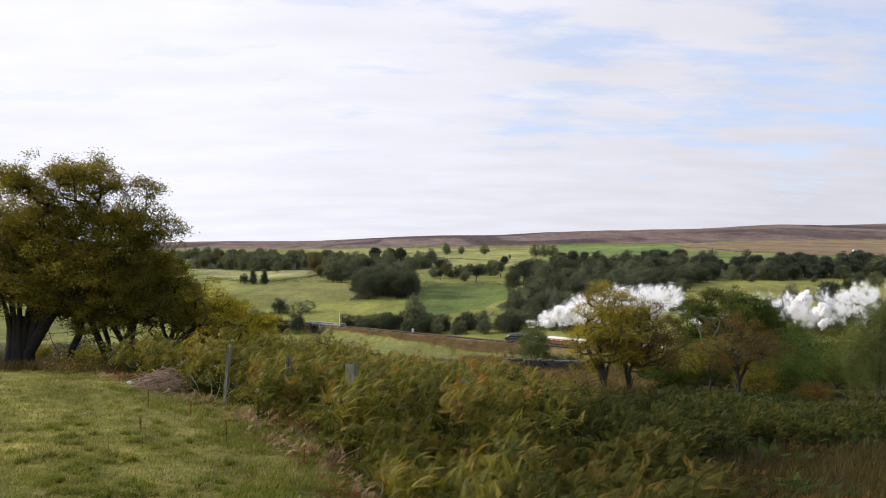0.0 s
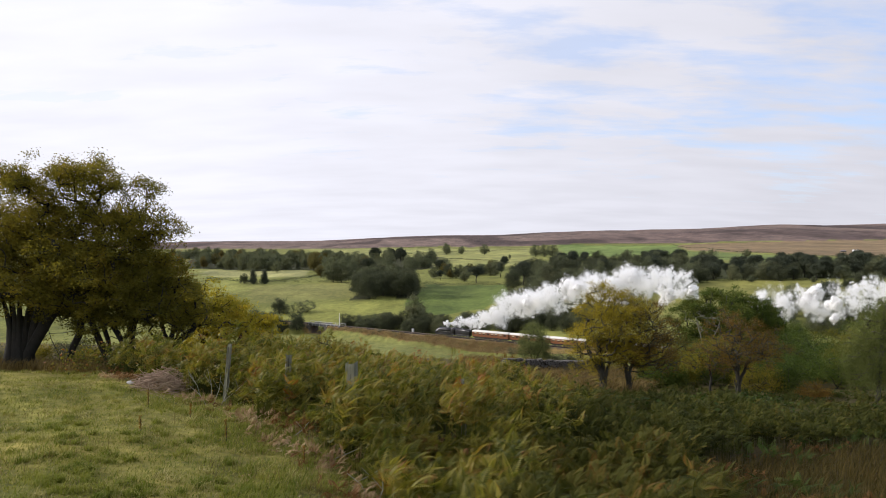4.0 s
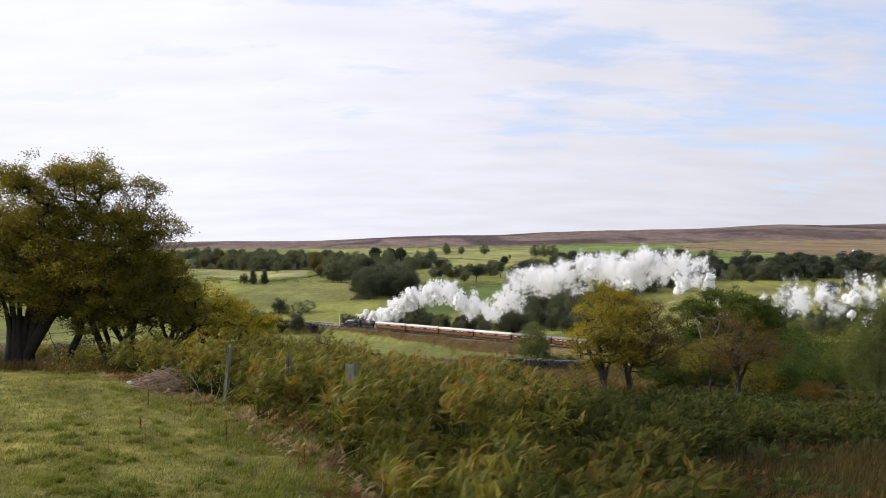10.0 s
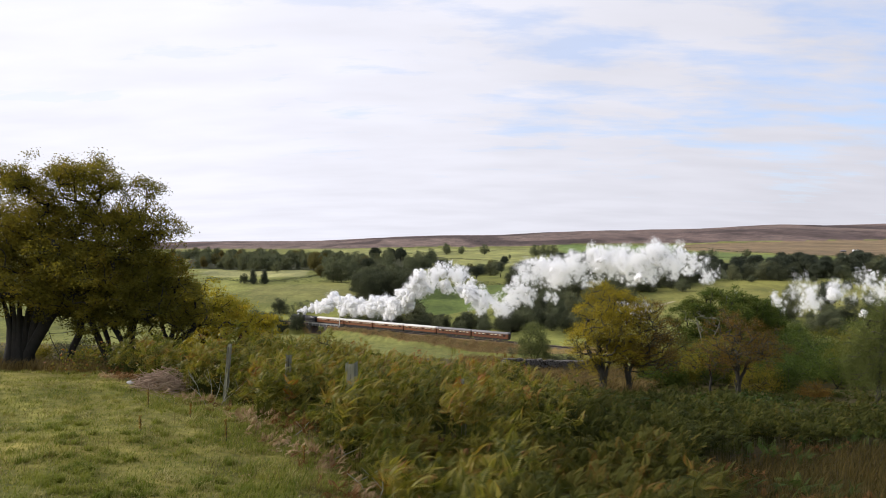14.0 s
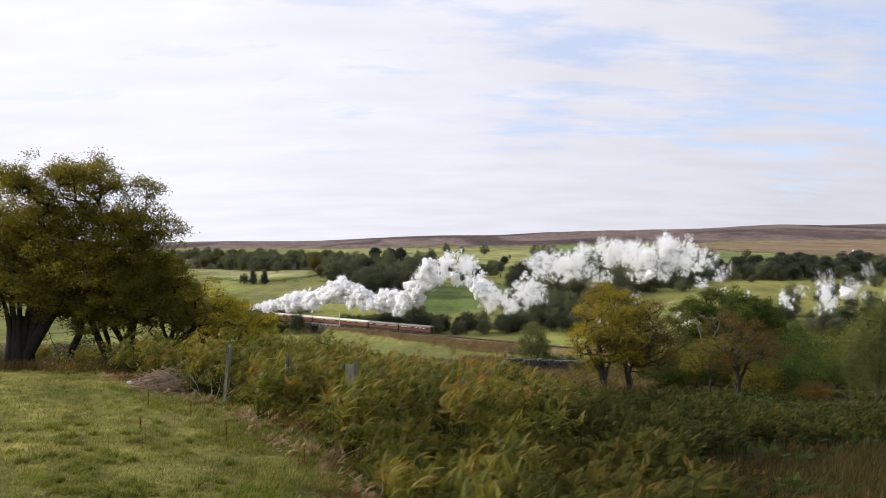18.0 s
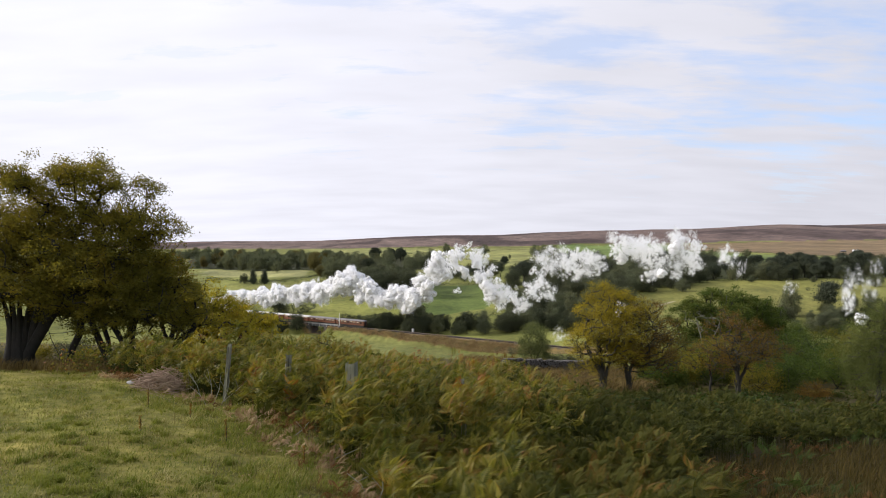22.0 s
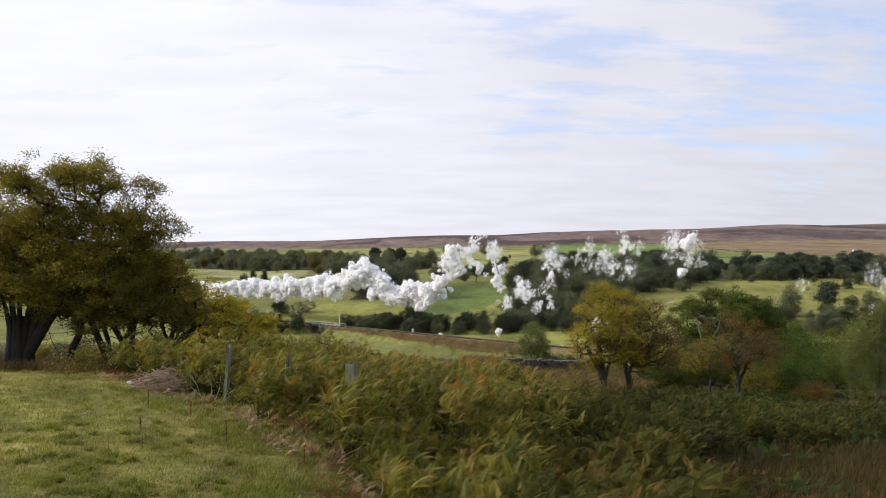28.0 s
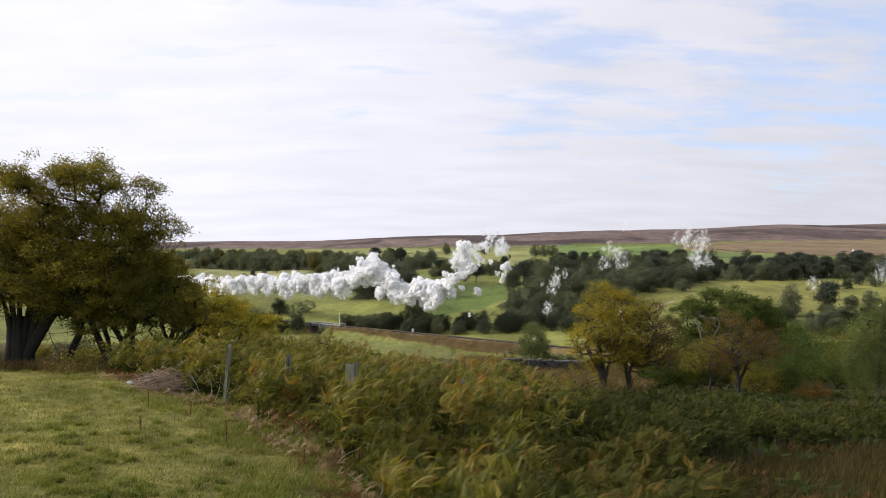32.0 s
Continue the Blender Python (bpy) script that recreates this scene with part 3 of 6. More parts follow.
def leaf_quads(rng, P, size, flat=0.0, droop=None, ratio=0.6):
    """A folded leaf at each point; flat: how far the leaves lie level."""
    n = len(P)
    d = rng.normal(size=(n, 3))
    if droop is not None:
        d = d * 0.35 + np.array(droop)
    d[:, 2] *= 1 - flat
    d /= np.linalg.norm(d, axis=1, keepdims=True)
    e = rng.normal(size=(n, 3)) + np.array([0, 0, 0.0])
    e[:, 2] *= 1 - flat
    e -= (e * d).sum(1, keepdims=True) * d
    e /= np.maximum(np.linalg.norm(e, axis=1, keepdims=True), 1e-6)
    L = size * rng.uniform(0.6, 1.35, (n, 1))
    V = np.stack([P - d * L * 0.5, P + e * L * ratio * 0.5 + d * L * 0.06, P + d * L * 0.5, P - e * L * ratio * 0.5 + d * L * 0.06], 1).reshape(-1, 3)
    F = np.arange(n * 4).reshape(-1, 4)
    return V, F


def grow_tree(seed, stems, lobes, clumps, leaves, leaf, clump_r, tip=0.008, shell=2.4, flat=0.2, droop=None, twist=0.16, bare=0.0, power=0.46, ratio=0.6, sides=5, tier=0.75, spray=None):
    """Stems are polylines; lobes (x, y, z, rx, ry, rz) outline the crown. Branches reach from the stems to clumps of leaves in the lobes."""
    rng = np.random.default_rng(seed)
    vol = np.array([l[3] * l[4] * l[5] for l in lobes]) ** 0.8
    per, wide = spray or (1, 0.0)
    heads = clumps // per
    pick = rng.choice(len(lobes), heads, p=vol / vol.sum())
    d = rng.normal(size=(heads, 3))
    d /= np.linalg.norm(d, axis=1, keepdims=True)
    d *= rng.uniform(0.02, 1, (heads, 1)) ** (1 / shell)
    A = np.array(lobes, float)
    P = A[pick, :3] + d * A[pick, 3:]
    if per > 1:
        # level sprays: clumps on a shallow dome round each head
        off = np.clip(rng.normal(size=(heads, per, 2)), -1.7, 1.7) * wide * rng.uniform(.6, 1.3, (heads, 1, 1))
        tilt = (off * np.clip(rng.normal(size=(heads, 1, 2)), -1.5, 1.5) * .5).sum(2)
        dz = tilt - .24 * (off ** 2).sum(2) / wide + rng.normal(size=(heads, per)) * wide * .32
        P = (P[:, None] + np.concatenate([off, dz[..., None]], 2)).reshape(-1, 3)
    clumps = len(P)
    nodes, parent = [], []
    for st in stems:
        prev = -1
        for a, b in zip(st, st[1:]):
            k = max(2, int(math.dist(a, b) / 0.35))
            for i in range(0 if prev < 0 else 1, k + 1):
                q = np.array(a) + (np.array(b) - np.array(a)) * i / k
                q = q + rng.normal(size=3) * 0.03 * (i > 0)
                nodes.append(q)
                parent.append(prev)
                prev = len(nodes) - 1
    top = np.array(nodes[-1])
    order = np.argsort(np.linalg.norm(P - top, axis=1))
    ends = []
    for i in order:
        p = P[i]
        N = np.array(nodes)
        dd = np.linalg.norm(N - p, axis=1) + 1.1 * np.maximum(N[:, 2] - p[2], 0) + np.where(N[:, 2] < 0.12 * top[2], 9, 0)
        j = int(np.argmin(dd))
        a = N[j]
        L = np.linalg.norm(p - a)
        k = max(2, int(L / (0.35 if L < 4 else 0.8)))
        prev = j
        side = rng.normal(size=3) * L * twist
        for t in range(1, k + 1):
            f = t / k
            q = a + (p - a) * f + side * math.sin(math.pi * f) * 0.8 + np.array([0, 0, 0.10 * L * math.sin(math.pi * f)]) + rng.normal(size=3) * L * 0.02
            nodes.append(q)
            parent.append(prev)
            prev = len(nodes) - 1
        ends.append(prev)
    load = np.zeros(len(nodes))
    for e in ends:
        load[e] += 1
    for i in range(len(nodes) - 1, -1, -1):
        if parent[i] >= 0:
            load[parent[i]] += load[i]
    R = tip * np.maximum(load, 1) ** power
    segs = []
    for i, j in enumerate(parent):
        if j >= 0:
            segs.append((*nodes[j], min(R[j], R[i] * 1.35), *nodes[i], R[i]))
    N = np.array(nodes)
    E = N[ends]
    keep = rng.random(len(E)) >= bare
    E = E[keep]
    cnt = np.maximum((leaves * rng.uniform(0.4, 1.6, len(E))).astype(int), 1)
    C = np.repeat(E, cnt, 0)
    Q = C + rng.normal(size=(len(C), 3)) * clump_r * np.array([1, 1, tier]) * 0.55
    if droop is not None:
        Q[:, 2] -= rng.uniform(0, 1, len(Q)) ** 1.5 * clump_r * 3.0
    tone = np.repeat(np.repeat(rng.random(len(E)) * .65, cnt) + rng.random(len(C)) * .4, 4)
    return tubes(segs, min(sides, 4)), (*leaf_quads(rng, Q, leaf, flat, droop, ratio), tone)


def roots(seed, r, n=7):
    """Foot of an old trunk: fused, fluted stems that flare at the ground and part above."""
    rng = np.random.default_rng(seed)
    segs = []
    for i in range(n):
        a = 2 * math.pi * (i + rng.uniform(-.3, .3)) / n
        c, s = math.cos(a), math.sin(a)
        k, q = r * rng.uniform(0.85, 1.2), r * rng.uniform(.17, .27)
        rings = [(k * 1.0, -.25, q * 1.1), (k * .66, r * .8, q), (k * .54, r * 1.7, q * .9), (k * .55, r * 2.6, q * .7), (k * .75, r * 3.6, q * .4), (k * 1.1, r * 4.8, .01)]
        for (k0, z0, q0), (k1, z1, q1) in zip(rings, rings[1:]):
            segs.append((c * k0, s * k0, z0, q0, c * k1, s * k1, z1, q1))
    return tubes(segs, 7)


def joined(*pieces):
    Vs, Fs, k = [], [], 0
    for V, F in pieces:
        Vs.append(V)
        Fs.append(F + k)
        k += len(V)
    return np.vstack(Vs), np.vstack(Fs)


def near_tree(name, label, category, x, y, wood_mat, leaf_mat, trunk=None, group="", **kw):
    base = thing(name, pose(x, y, ground_z(x, y) - 0.05), label, category, group)
    T, Lf = grow_tree(**kw)
    if trunk:
        T = joined(tubes([(0, 0, -0.2, trunk, 0.02, 0, trunk * 2.2, trunk * 0.8)], 9), T) if trunk < 0.2 else (lambda a, b: (np.vstack([a[0], b[0]]), np.vstack([a[1], b[1] + len(a[0])])))(joined(roots(kw["seed"], trunk, 12 if trunk > .5 else 7), tubes([(0, 0, -.25, trunk * .85, 0, 0, trunk * 1.5, trunk * .72), (0, 0, trunk * 1.5, trunk * .72, .05, 0, trunk * 3.2, trunk * .4)], 9)), T)
    part("trunk", mesh_np("trunk", *T, wood_mat, True), wood_mat, base)
    if len(Lf[0]):
        part("crown", mesh_np("crown", Lf[0], Lf[1], leaf_mat, tone=Lf[2]), leaf_mat, base)
    return base


near_tree("hawthorn_tree", "large old hawthorn with fluted trunk and olive-green turning crown", "tree", -13.1, 21.5, M_BARK, M_LEAF_THORN, trunk=0.52, seed=3,
          stems=[[(0, 0, 0.2), (-.2, .1, 1.3), (-.9, .2, 2.6)], [(.3, 0, .2), (.55, -.2, 1.5), (1.3, 0, 3.2)], [(0, .2, .3), (.1, .3, 2.0), (.4, .4, 4.0)], [(.2, -.1, .1), (.6, -.2, 1.0), (1.3, -.3, 2.0), (2.4, -.4, 2.7)]],
          lobes=[(-.26, 0, 5.9, .75, .8, .45), (-1.2, .2, 5.1, 1.0, 1.1, .7), (1.75, .3, 5.95, .9, .9, .5), (2.8, -.2, 5.95, .75, .8, .5), (3.6, .2, 5.45, .6, .6, .4), (1.3, -.4, 4.6, 1.1, 1.0, .6), (-.1, .4, 4.3, 1.2, 1.3, .7),
                 (3.2, .2, 4.25, 1.0, 1.0, .5), (4.45, 0, 4.2, .6, .5, .28), (5.1, 0, 4.1, .28, .2, .14), (2.0, -.5, 3.4, 1.3, 1.2, .6), (3.9, .1, 3.3, 1.0, 1.0, .5), (.4, -.8, 2.9, 1.5, 1.0, .6), (2.5, -.2, 2.4, 1.2, 1.1, .6),
                 (-1.7, 0, 3.2, 1.3, 1.3, .9), (1.1, .2, 2.5, 1.2, 1.2, .3), (-.6, .2, 2.4, 1.0, 1.0, .4), (4.4, 0, 2.8, .8, .8, .4), (1.0, 0, 3.8, 1.9, 1.2, .9), (2.9, .2, 5.0, 1.1, .9, .6), (-1.6, 0, 4.3, 1.0, 1.0, .6), (.8, .6, 5.1, .8, .8, .4),
                 (2.2, 0, 5.0, 1.2, 1.1, .7), (3.2, 0, 4.7, .9, .9, .6), (.6, -.3, 4.9, 1.2, 1.0, .7), (2.6, -.4, 3.9, 1.6, 1.0, .7), (1.5, -.6, 2.9, 1.8, 1.0, .7), (3.6, -.2, 2.5, 1.1, 1.0, .6), (-.4, -.6, 3.6, 1.2, .9, .7),
                 (1.7, .3, 6.2, .9, .9, .4), (2.7, 0, 6.2, .8, .8, .4), (3.4, 0, 5.9, .5, .6, .35), (-.3, 0, 6.25, .7, .7, .4), (.5, 0, 5.7, .9, .9, .5), (4.2, 0, 4.8, .7, .7, .4), (4.6, 0, 4.4, .7, .5, .3),
                 (.0, -.9, 2.5, 1.1, .6, .4), (-.9, -.5, 2.6, .8, .6, .4), (1.0, -.8, 2.4, 1.0, .6, .4),
                 # crown out of view on the left, added to shade the trunk
                 (-3.2, 0, 4.6, 1.4, 1.4, .8), (-3.6, .2, 3.2, 1.5, 1.6, .9), (-3.9, -.2, 2.1, 1.2, 1.4, .6)],
          clumps=2800, leaves=80, leaf=.062, clump_r=.24, bare=.05, tip=.0050, shell=2.3, flat=.35, power=.50, tier=.65, spray=(6, .28))
near_tree("hawthorn_tree", "slender hawthorn with several thin leaning stems beside the field", "tree", -12.0, 21.9, M_BARK, M_LEAF_THORN, trunk=.16, seed=4,
          stems=[[(0, 0, 0), (-.3, 0, 1.0), (-.7, .1, 2.2)], [(.1, 0, 0), (.4, .1, 1.1), (.9, 0, 2.3)]],
          lobes=[(0, .6, 3.4, 1.5, 1.5, .85), (-.3, .4, 2.4, 1.0, 1.0, .5), (.5, .2, 1.9, .7, .7, .3)], clumps=260, leaves=100, leaf=.062, clump_r=.24, tip=.009, tier=.5, spray=(8, .3))
near_tree("hawthorn_tree", "spreading hawthorn with crooked dark branches and olive leaves", "tree", -10.55, 21.9, M_BARK, M_LEAF_THORN, trunk=.19, seed=5,
          stems=[[(0, 0, 0), (.05, 0, .9), (-.5, 0, 2.1)], [(.05, 0, .3), (.6, .1, 1.2), (.8, .1, 2.4)], [(0, 0, .4), (-.4, -.1, 1.3), (-.9, 0, 2.2)]],
          lobes=[(0, 0, 3.1, 1.8, 1.5, .8), (.8, 0, 2.6, 1.1, 1.2, .5), (-1.1, 0, 2.2, .9, 1.0, .5), (.4, 0, 1.9, .8, .8, .3), (.9, 0, 3.7, .8, .8, .6)], clumps=420, leaves=100, leaf=.062, clump_r=.24, tip=.009, tier=.5, spray=(8, .3))
near_tree("hawthorn_tree", "small hawthorn with dark twin stems and thinning leaves", "tree", -9.75, 21.7, M_BARK, M_LEAF_THORN, trunk=.19, seed=6,
          stems=[[(0, 0, 0), (.0, 0, 1.0), (.3, 0, 2.2)], [(0, 0, .5), (-.6, 0, 1.5)]], lobes=[(.1, 0, 3.0, 1.5, 1.3, .8), (.6, 0, 2.2, 1.1, 1.0, .5), (-.3, 0, 1.8, .7, .7, .3)], clumps=260, leaves=100, leaf=.062, clump_r=.24, tip=.010, tier=.5, spray=(8, .3))
near_tree("hawthorn_tree", "young hawthorn with a forked dark stem among ferns", "tree", -9.05, 22.6, M_BARK, M_LEAF_THORN, trunk=.15, seed=46,
          stems=[[(0, 0, 0), (.1, 0, .9), (.5, 0, 2.0)], [(.05, 0, .5), (-.5, 0, 1.4)], [(.1, 0, .7), (1.0, 0, 1.5)]], lobes=[(.2, 0, 2.6, 1.1, 1.1, .7), (.8, 0, 2.0, .8, .8, .35), (-.4, 0, 2.0, .7, .7, .3)], clumps=200, leaves=90, leaf=.06, clump_r=.24, tip=.010, tier=.5, spray=(8, .28))
near_tree("rusty_thorn_tree", "thin thorn tree with rust-brown fading leaves", "tree", -10.6, 27.0, M_BARK, M_LEAF_RUST, trunk=.13, seed=7,
          stems=[[(0, 0, 0), (.1, 0, 1.2), (.2, 0, 2.6)], [(0, 0, .6), (.7, 0, 1.9)], [(0, 0, .8), (-.5, 0, 2.0)]], lobes=[(.2, 0, 2.7, 1.3, 1.1, 1.0), (.1, 0, 3.7, .6, .5, .5), (.9, 0, 2.0, .9, .9, .6)], clumps=230, leaves=70, leaf=.06, clump_r=.32, tip=.010, bare=.25)
near_tree("field_maple_tree", "low rounded maple with bright yellow-green leaves", "tree", -8.1, 25.6, M_BARK, M_LEAF_YGREEN, trunk=.15, seed=8,
          stems=[[(0, 0, 0), (-.1, 0, .9), (-.2, 0, 1.9)], [(0, 0, .4), (.7, 0, 1.3)], [(0, 0, .4), (-.8, 0, 1.2)]], lobes=[(-.1, 0, 2.3, 1.6, 1.4, .8), (1.0, 0, 1.8, .9, .9, .5), (-.4, 0, 2.9, .8, .8, .4), (-.9, 0, 1.5, .8, .8, .5), (.4, 0, 1.3, .8, .8, .4)], clumps=300, leaves=75, leaf=.075, clump_r=.25, tip=.010, bare=.15, tier=.5, spray=(7, .3))
near_tree("field_maple_tree", "yellow-green maple sapling beyond the hawthorns", "tree", -7.3, 29.0, M_BARK, M_LEAF_YGREEN, trunk=.1, seed=9,
          stems=[[(0, 0, 0), (0, 0, 1.2)]], lobes=[(0, 0, 1.4, .9, .9, .9)], clumps=90, leaves=70, leaf=.075, clump_r=.26, tip=.011, tier=.5, spray=(6, .25))
near_tree("thorn_tree", "twin-stemmed thorn with thin yellow autumn leaves on grey twigs", "tree", 7.8, 33.9, M_BARK_GREY, M_LEAF_YELLOW, trunk=.24, seed=11,
          stems=[[(0, 0, 0), (.05, 0, 1.3), (-.4, 0, 2.9)], [(.0, 0, .5), (.4, 0, 2.0), (.7, 0, 3.6)], [(0, 0, .9), (-.7, 0, 2.2)]],
          lobes=[(.5, 0, 3.5, 1.9, 1.7, 1.6), (.3, 0, 4.9, 1.4, 1.0, .6), (-.6, 0, 2.6, 1.1, 1.0, 1.0), (1.0, 0, 2.3, 1.3, 1.0, .9), (-.2, 0, 1.5, 1.2, .9, .5)], clumps=1150, leaves=56, leaf=.062, clump_r=.24, tip=.0075, spray=(6, .28), bare=.32, power=.44)
near_tree("thorn_tree", "leaning thorn with sparse yellow-brown leaves", "tree", 9.1, 34.0, M_BARK_GREY, M_LEAF_RUST, trunk=.20, seed=12,
          stems=[[(0, 0, 0), (.0, 0, 1.2), (.7, 0, 2.8)], [(0, 0, .7), (-.4, 0, 2.4)]], lobes=[(.9, 0, 3.1, 1.8, 1.5, 1.4), (1.7, 0, 2.1, 1.3, 1.0, 1.0), (.6, 0, 4.3, 1.1, .8, .6), (.2, 0, 1.9, 1.0, .8, .8)], clumps=1000, leaves=36, leaf=.055, spray=(6, .28), clump_r=.24, tip=.0075, bare=.38, power=.44)
near_tree("thorn_tree", "half-bare thorn with brown leaves and a gnarled grey trunk", "tree", 15.7, 37.0, M_BARK_GREY, M_LEAF_RUST, trunk=.2, seed=13,
          stems=[[(0, 0, 0), (.05, 0, 1.0), (-.5, 0, 2.4)], [(0, 0, .6), (.5, 0, 1.8), (1.1, 0, 2.8)], [(0, 0, .9), (.0, 0, 2.4)]],
          lobes=[(.2, 0, 2.9, 2.2, 1.7, 1.2), (-.2, 0, 4.0, 1.2, .9, .7), (1.5, 0, 2.7, 1.2, 1.0, .9), (-.5, 0, 1.9, 1.2, .9, .6)], clumps=1000, leaves=34, leaf=.055, spray=(6, .28), clump_r=.24, tip=.0075, bare=.38, twist=.22, power=.44)
near_tree("hawthorn_sapling", "thin-stemmed sapling with yellow-green leaves", "tree", 14.6, 38.0, M_BARK, M_LEAF_THORN, trunk=.09, seed=14,
          stems=[[(0, 0, 0), (0, 0, 2.0)]], lobes=[(-.2, 0, 2.3, 1.0, .9, .7), (-.9, 0, 1.7, .8, .8, .5)], clumps=70, leaves=34, leaf=.09, clump_r=.33, tip=.010)
near_tree("oak_tree", "broad dome of dense dark green oak leaves", "tree", 25.0, 62.0, M_BARK, M_LEAF_OAK, trunk=.35, seed=15,
          stems=[[(0, 0, 0), (0, 0, 2.4), (-.6, 0, 4.5)], [(0, 0, 1.4), (1.6, 0, 4.2)], [(0, 0, 1.5), (-2.2, 0, 3.8)]],
          lobes=[(.2, 0, 6.1, 3.9, 3.2, 1.8), (2.9, 0, 5.4, 2.3, 2.2, 1.6), (-2.6, 0, 4.9, 2.3, 2.0, 1.7), (0, 0, 2.8, 4.2, 3.0, 1.5), (4.4, 0, 3.6, 1.3, 1.3, 1.3)], clumps=1300, leaves=95, leaf=.115, clump_r=.40, tip=.014, shell=4.5, tier=.6, spray=(7, .42))
near_tree("oak_tree", "smaller dark green oak beside the broad one", "tree", 32.0, 66.0, M_BARK, M_LEAF_OAK, trunk=.25, seed=45,
          stems=[[(0, 0, 0), (0, 0, 2.0), (.3, 0, 3.8)]], lobes=[(0, 0, 4.0, 2.6, 2.3, 1.7), (.8, 0, 2.2, 2.6, 2.2, 1.3)], clumps=240, leaves=150, leaf=.115, clump_r=.62, tip=.02, shell=3.0)
near_tree("dead_tree", "bare pale dead tree with forked branches", "tree", 20.0, 54.0, M_POST, M_LEAF_RUST, seed=16,
          stems=[[(0, 0, 0), (.2, 0, 2.2), (-.3, 0, 4.4)], [(.1, 0, 1.6), (1.2, 0, 3.4), (1.7, 0, 4.6)]], lobes=[(.2, 0, 4.1, 1.9, 1.4, 1.3)], clumps=46, leaves=1, leaf=.01, clump_r=.2, tip=.011, bare=1.0, twist=.25)
near_tree("birch_tree", "tall birch with drooping grey-green foliage", "tree", 21.9, 35.0, M_BARK_GREY, M_LEAF_BIRCH, trunk=.16, seed=17,
          stems=[[(0, 0, 0), (.1, 0, 2.2), (.3, 0, 4.6)]], lobes=[(.1, 0, 3.4, 1.5, 1.4, 1.9), (-.5, 0, 2.0, 1.3, 1.2, 1.1), (.5, 0, 4.6, .9, .8, .8), (1.4, 0, 3.0, 1.2, 1.2, 1.4), (-1.0, 0, 3.0, .7, .7, .6)],
          clumps=330, leaves=130, leaf=.06, clump_r=.26, tip=.009, droop=(0.05, 0, -1.0), flat=0.0)
near_tree("birch_tree", "birch with hanging twigs behind the first", "tree", 27.0, 41.0, M_BARK_GREY, M_LEAF_BIRCH, trunk=.16, seed=18,
          stems=[[(0, 0, 0), (.1, 0, 2.2), (0, 0, 5.0)]], lobes=[(0, 0, 3.6, 1.7, 1.5, 2.2), (0, 0, 5.3, .8, .8, .7)], clumps=300, leaves=160, leaf=.065, clump_r=.32, tip=.009, droop=(0.05, 0, -1.0), flat=0.0)


def shrub(name, label, x, y, mat, rx, rz, seed, leaf=.1, clumps=80, leaves=45, bare=0.0):
    near_tree(name, label, "shrub", x, y, M_BARK, mat, seed=seed, stems=[[(0, 0, 0), (.1, 0, rz * .8)], [(.1, 0, 0), (-.3 * rx, 0, rz * .7)], [(0, .1, 0), (.35 * rx, 0, rz * .7)]],
              lobes=[(0, 0, rz, rx, rx, rz), (rx * .45, 0, rz * .7, rx * .6, rx * .6, rz * .6), (-rx * .5, 0, rz * .75, rx * .55, rx * .55, rz * .6)], clumps=int(clumps * 1.3), leaves=leaves * 2, leaf=leaf * .58, clump_r=rx * .24, tip=rx * .006, bare=bare)


shrub("willow_bush", "rounded grey-green willow bush behind the stone wall", 15.7, 120.0, M_LEAF_WILLOW, 2.7, 3.7, 21, .22, 190, 70)
shrub("hawthorn_bush", "low dark bush beside the stone wall", 20.5, 118.0, M_LEAF_DARK, 3.0, 1.1, 22, .24, 70, 45)
shrub("rusty_bush", "rust-red bush beside the stone wall", 11.2, 118.0, M_LEAF_RUST, 1.3, 1.2, 23, .2, 40, 40)
shrub("rusty_bush", "rust-red bush among the bracken", 19.6, 36.6, M_LEAF_RUST, .9, .55, 24, .08, 50, 40)
shrub("hazel_bush", "yellow-green hazel bush between the thorns", 17.6, 48.0, M_LEAF_BIRCH, 2.0, 1.5, 25, .13, 90, 50)
shrub("hazel_bush", "olive hazel bush under the oak", 15.0, 46.0, M_LEAF_THORN, 1.8, 1.2, 26, .12, 80, 50)
shrub("elder_bush", "dark elder bush in the hollow", 35.0, 74.0, M_LEAF_OAK, 3.2, 3.6, 27, .2, 90, 55)
shrub("elder_bush", "dark elder bush under the oak", 30.0, 60.0, M_LEAF_OAK, 2.3, 1.9, 28, .18, 90, 55)
shrub("hazel_bush", "yellowing hazel bush in the hollow", 40.0, 76.0, M_LEAF_THORN, 3.0, 3.0, 29, .2, 80, 50)
shrub("elder_bush", "dark bush in the hollow by the birches", 37.0, 64.0, M_LEAF_OAK, 3.0, 2.8, 30, .18, 90, 55)
shrub("hawthorn_bush", "dark hawthorn bush below the thorns", 18.5, 41.0, M_LEAF_THORN, 1.5, .8, 31, .1, 80, 50)
shrub("elder_bush", "dark green bush beside the birches", 22.0, 47.0, M_LEAF_OAK, 1.9, 1.4, 32, .13, 90, 55)
shrub("willow_bush", "grey-green willow in the hollow", 28.5, 52.0, M_LEAF_OAK, 1.8, 1.6, 33, .14, 90, 55)
shrub("hawthorn_bush", "olive thicket below the field hawthorns", -6.2, 22.0, M_LEAF_THORN, 1.2, .75, 34, .075, 90, 55)
shrub("hawthorn_bush", "olive thicket at the fence", -3.6, 19.5, M_LEAF_THORN, 1.1, .75, 35, .07, 90, 55)
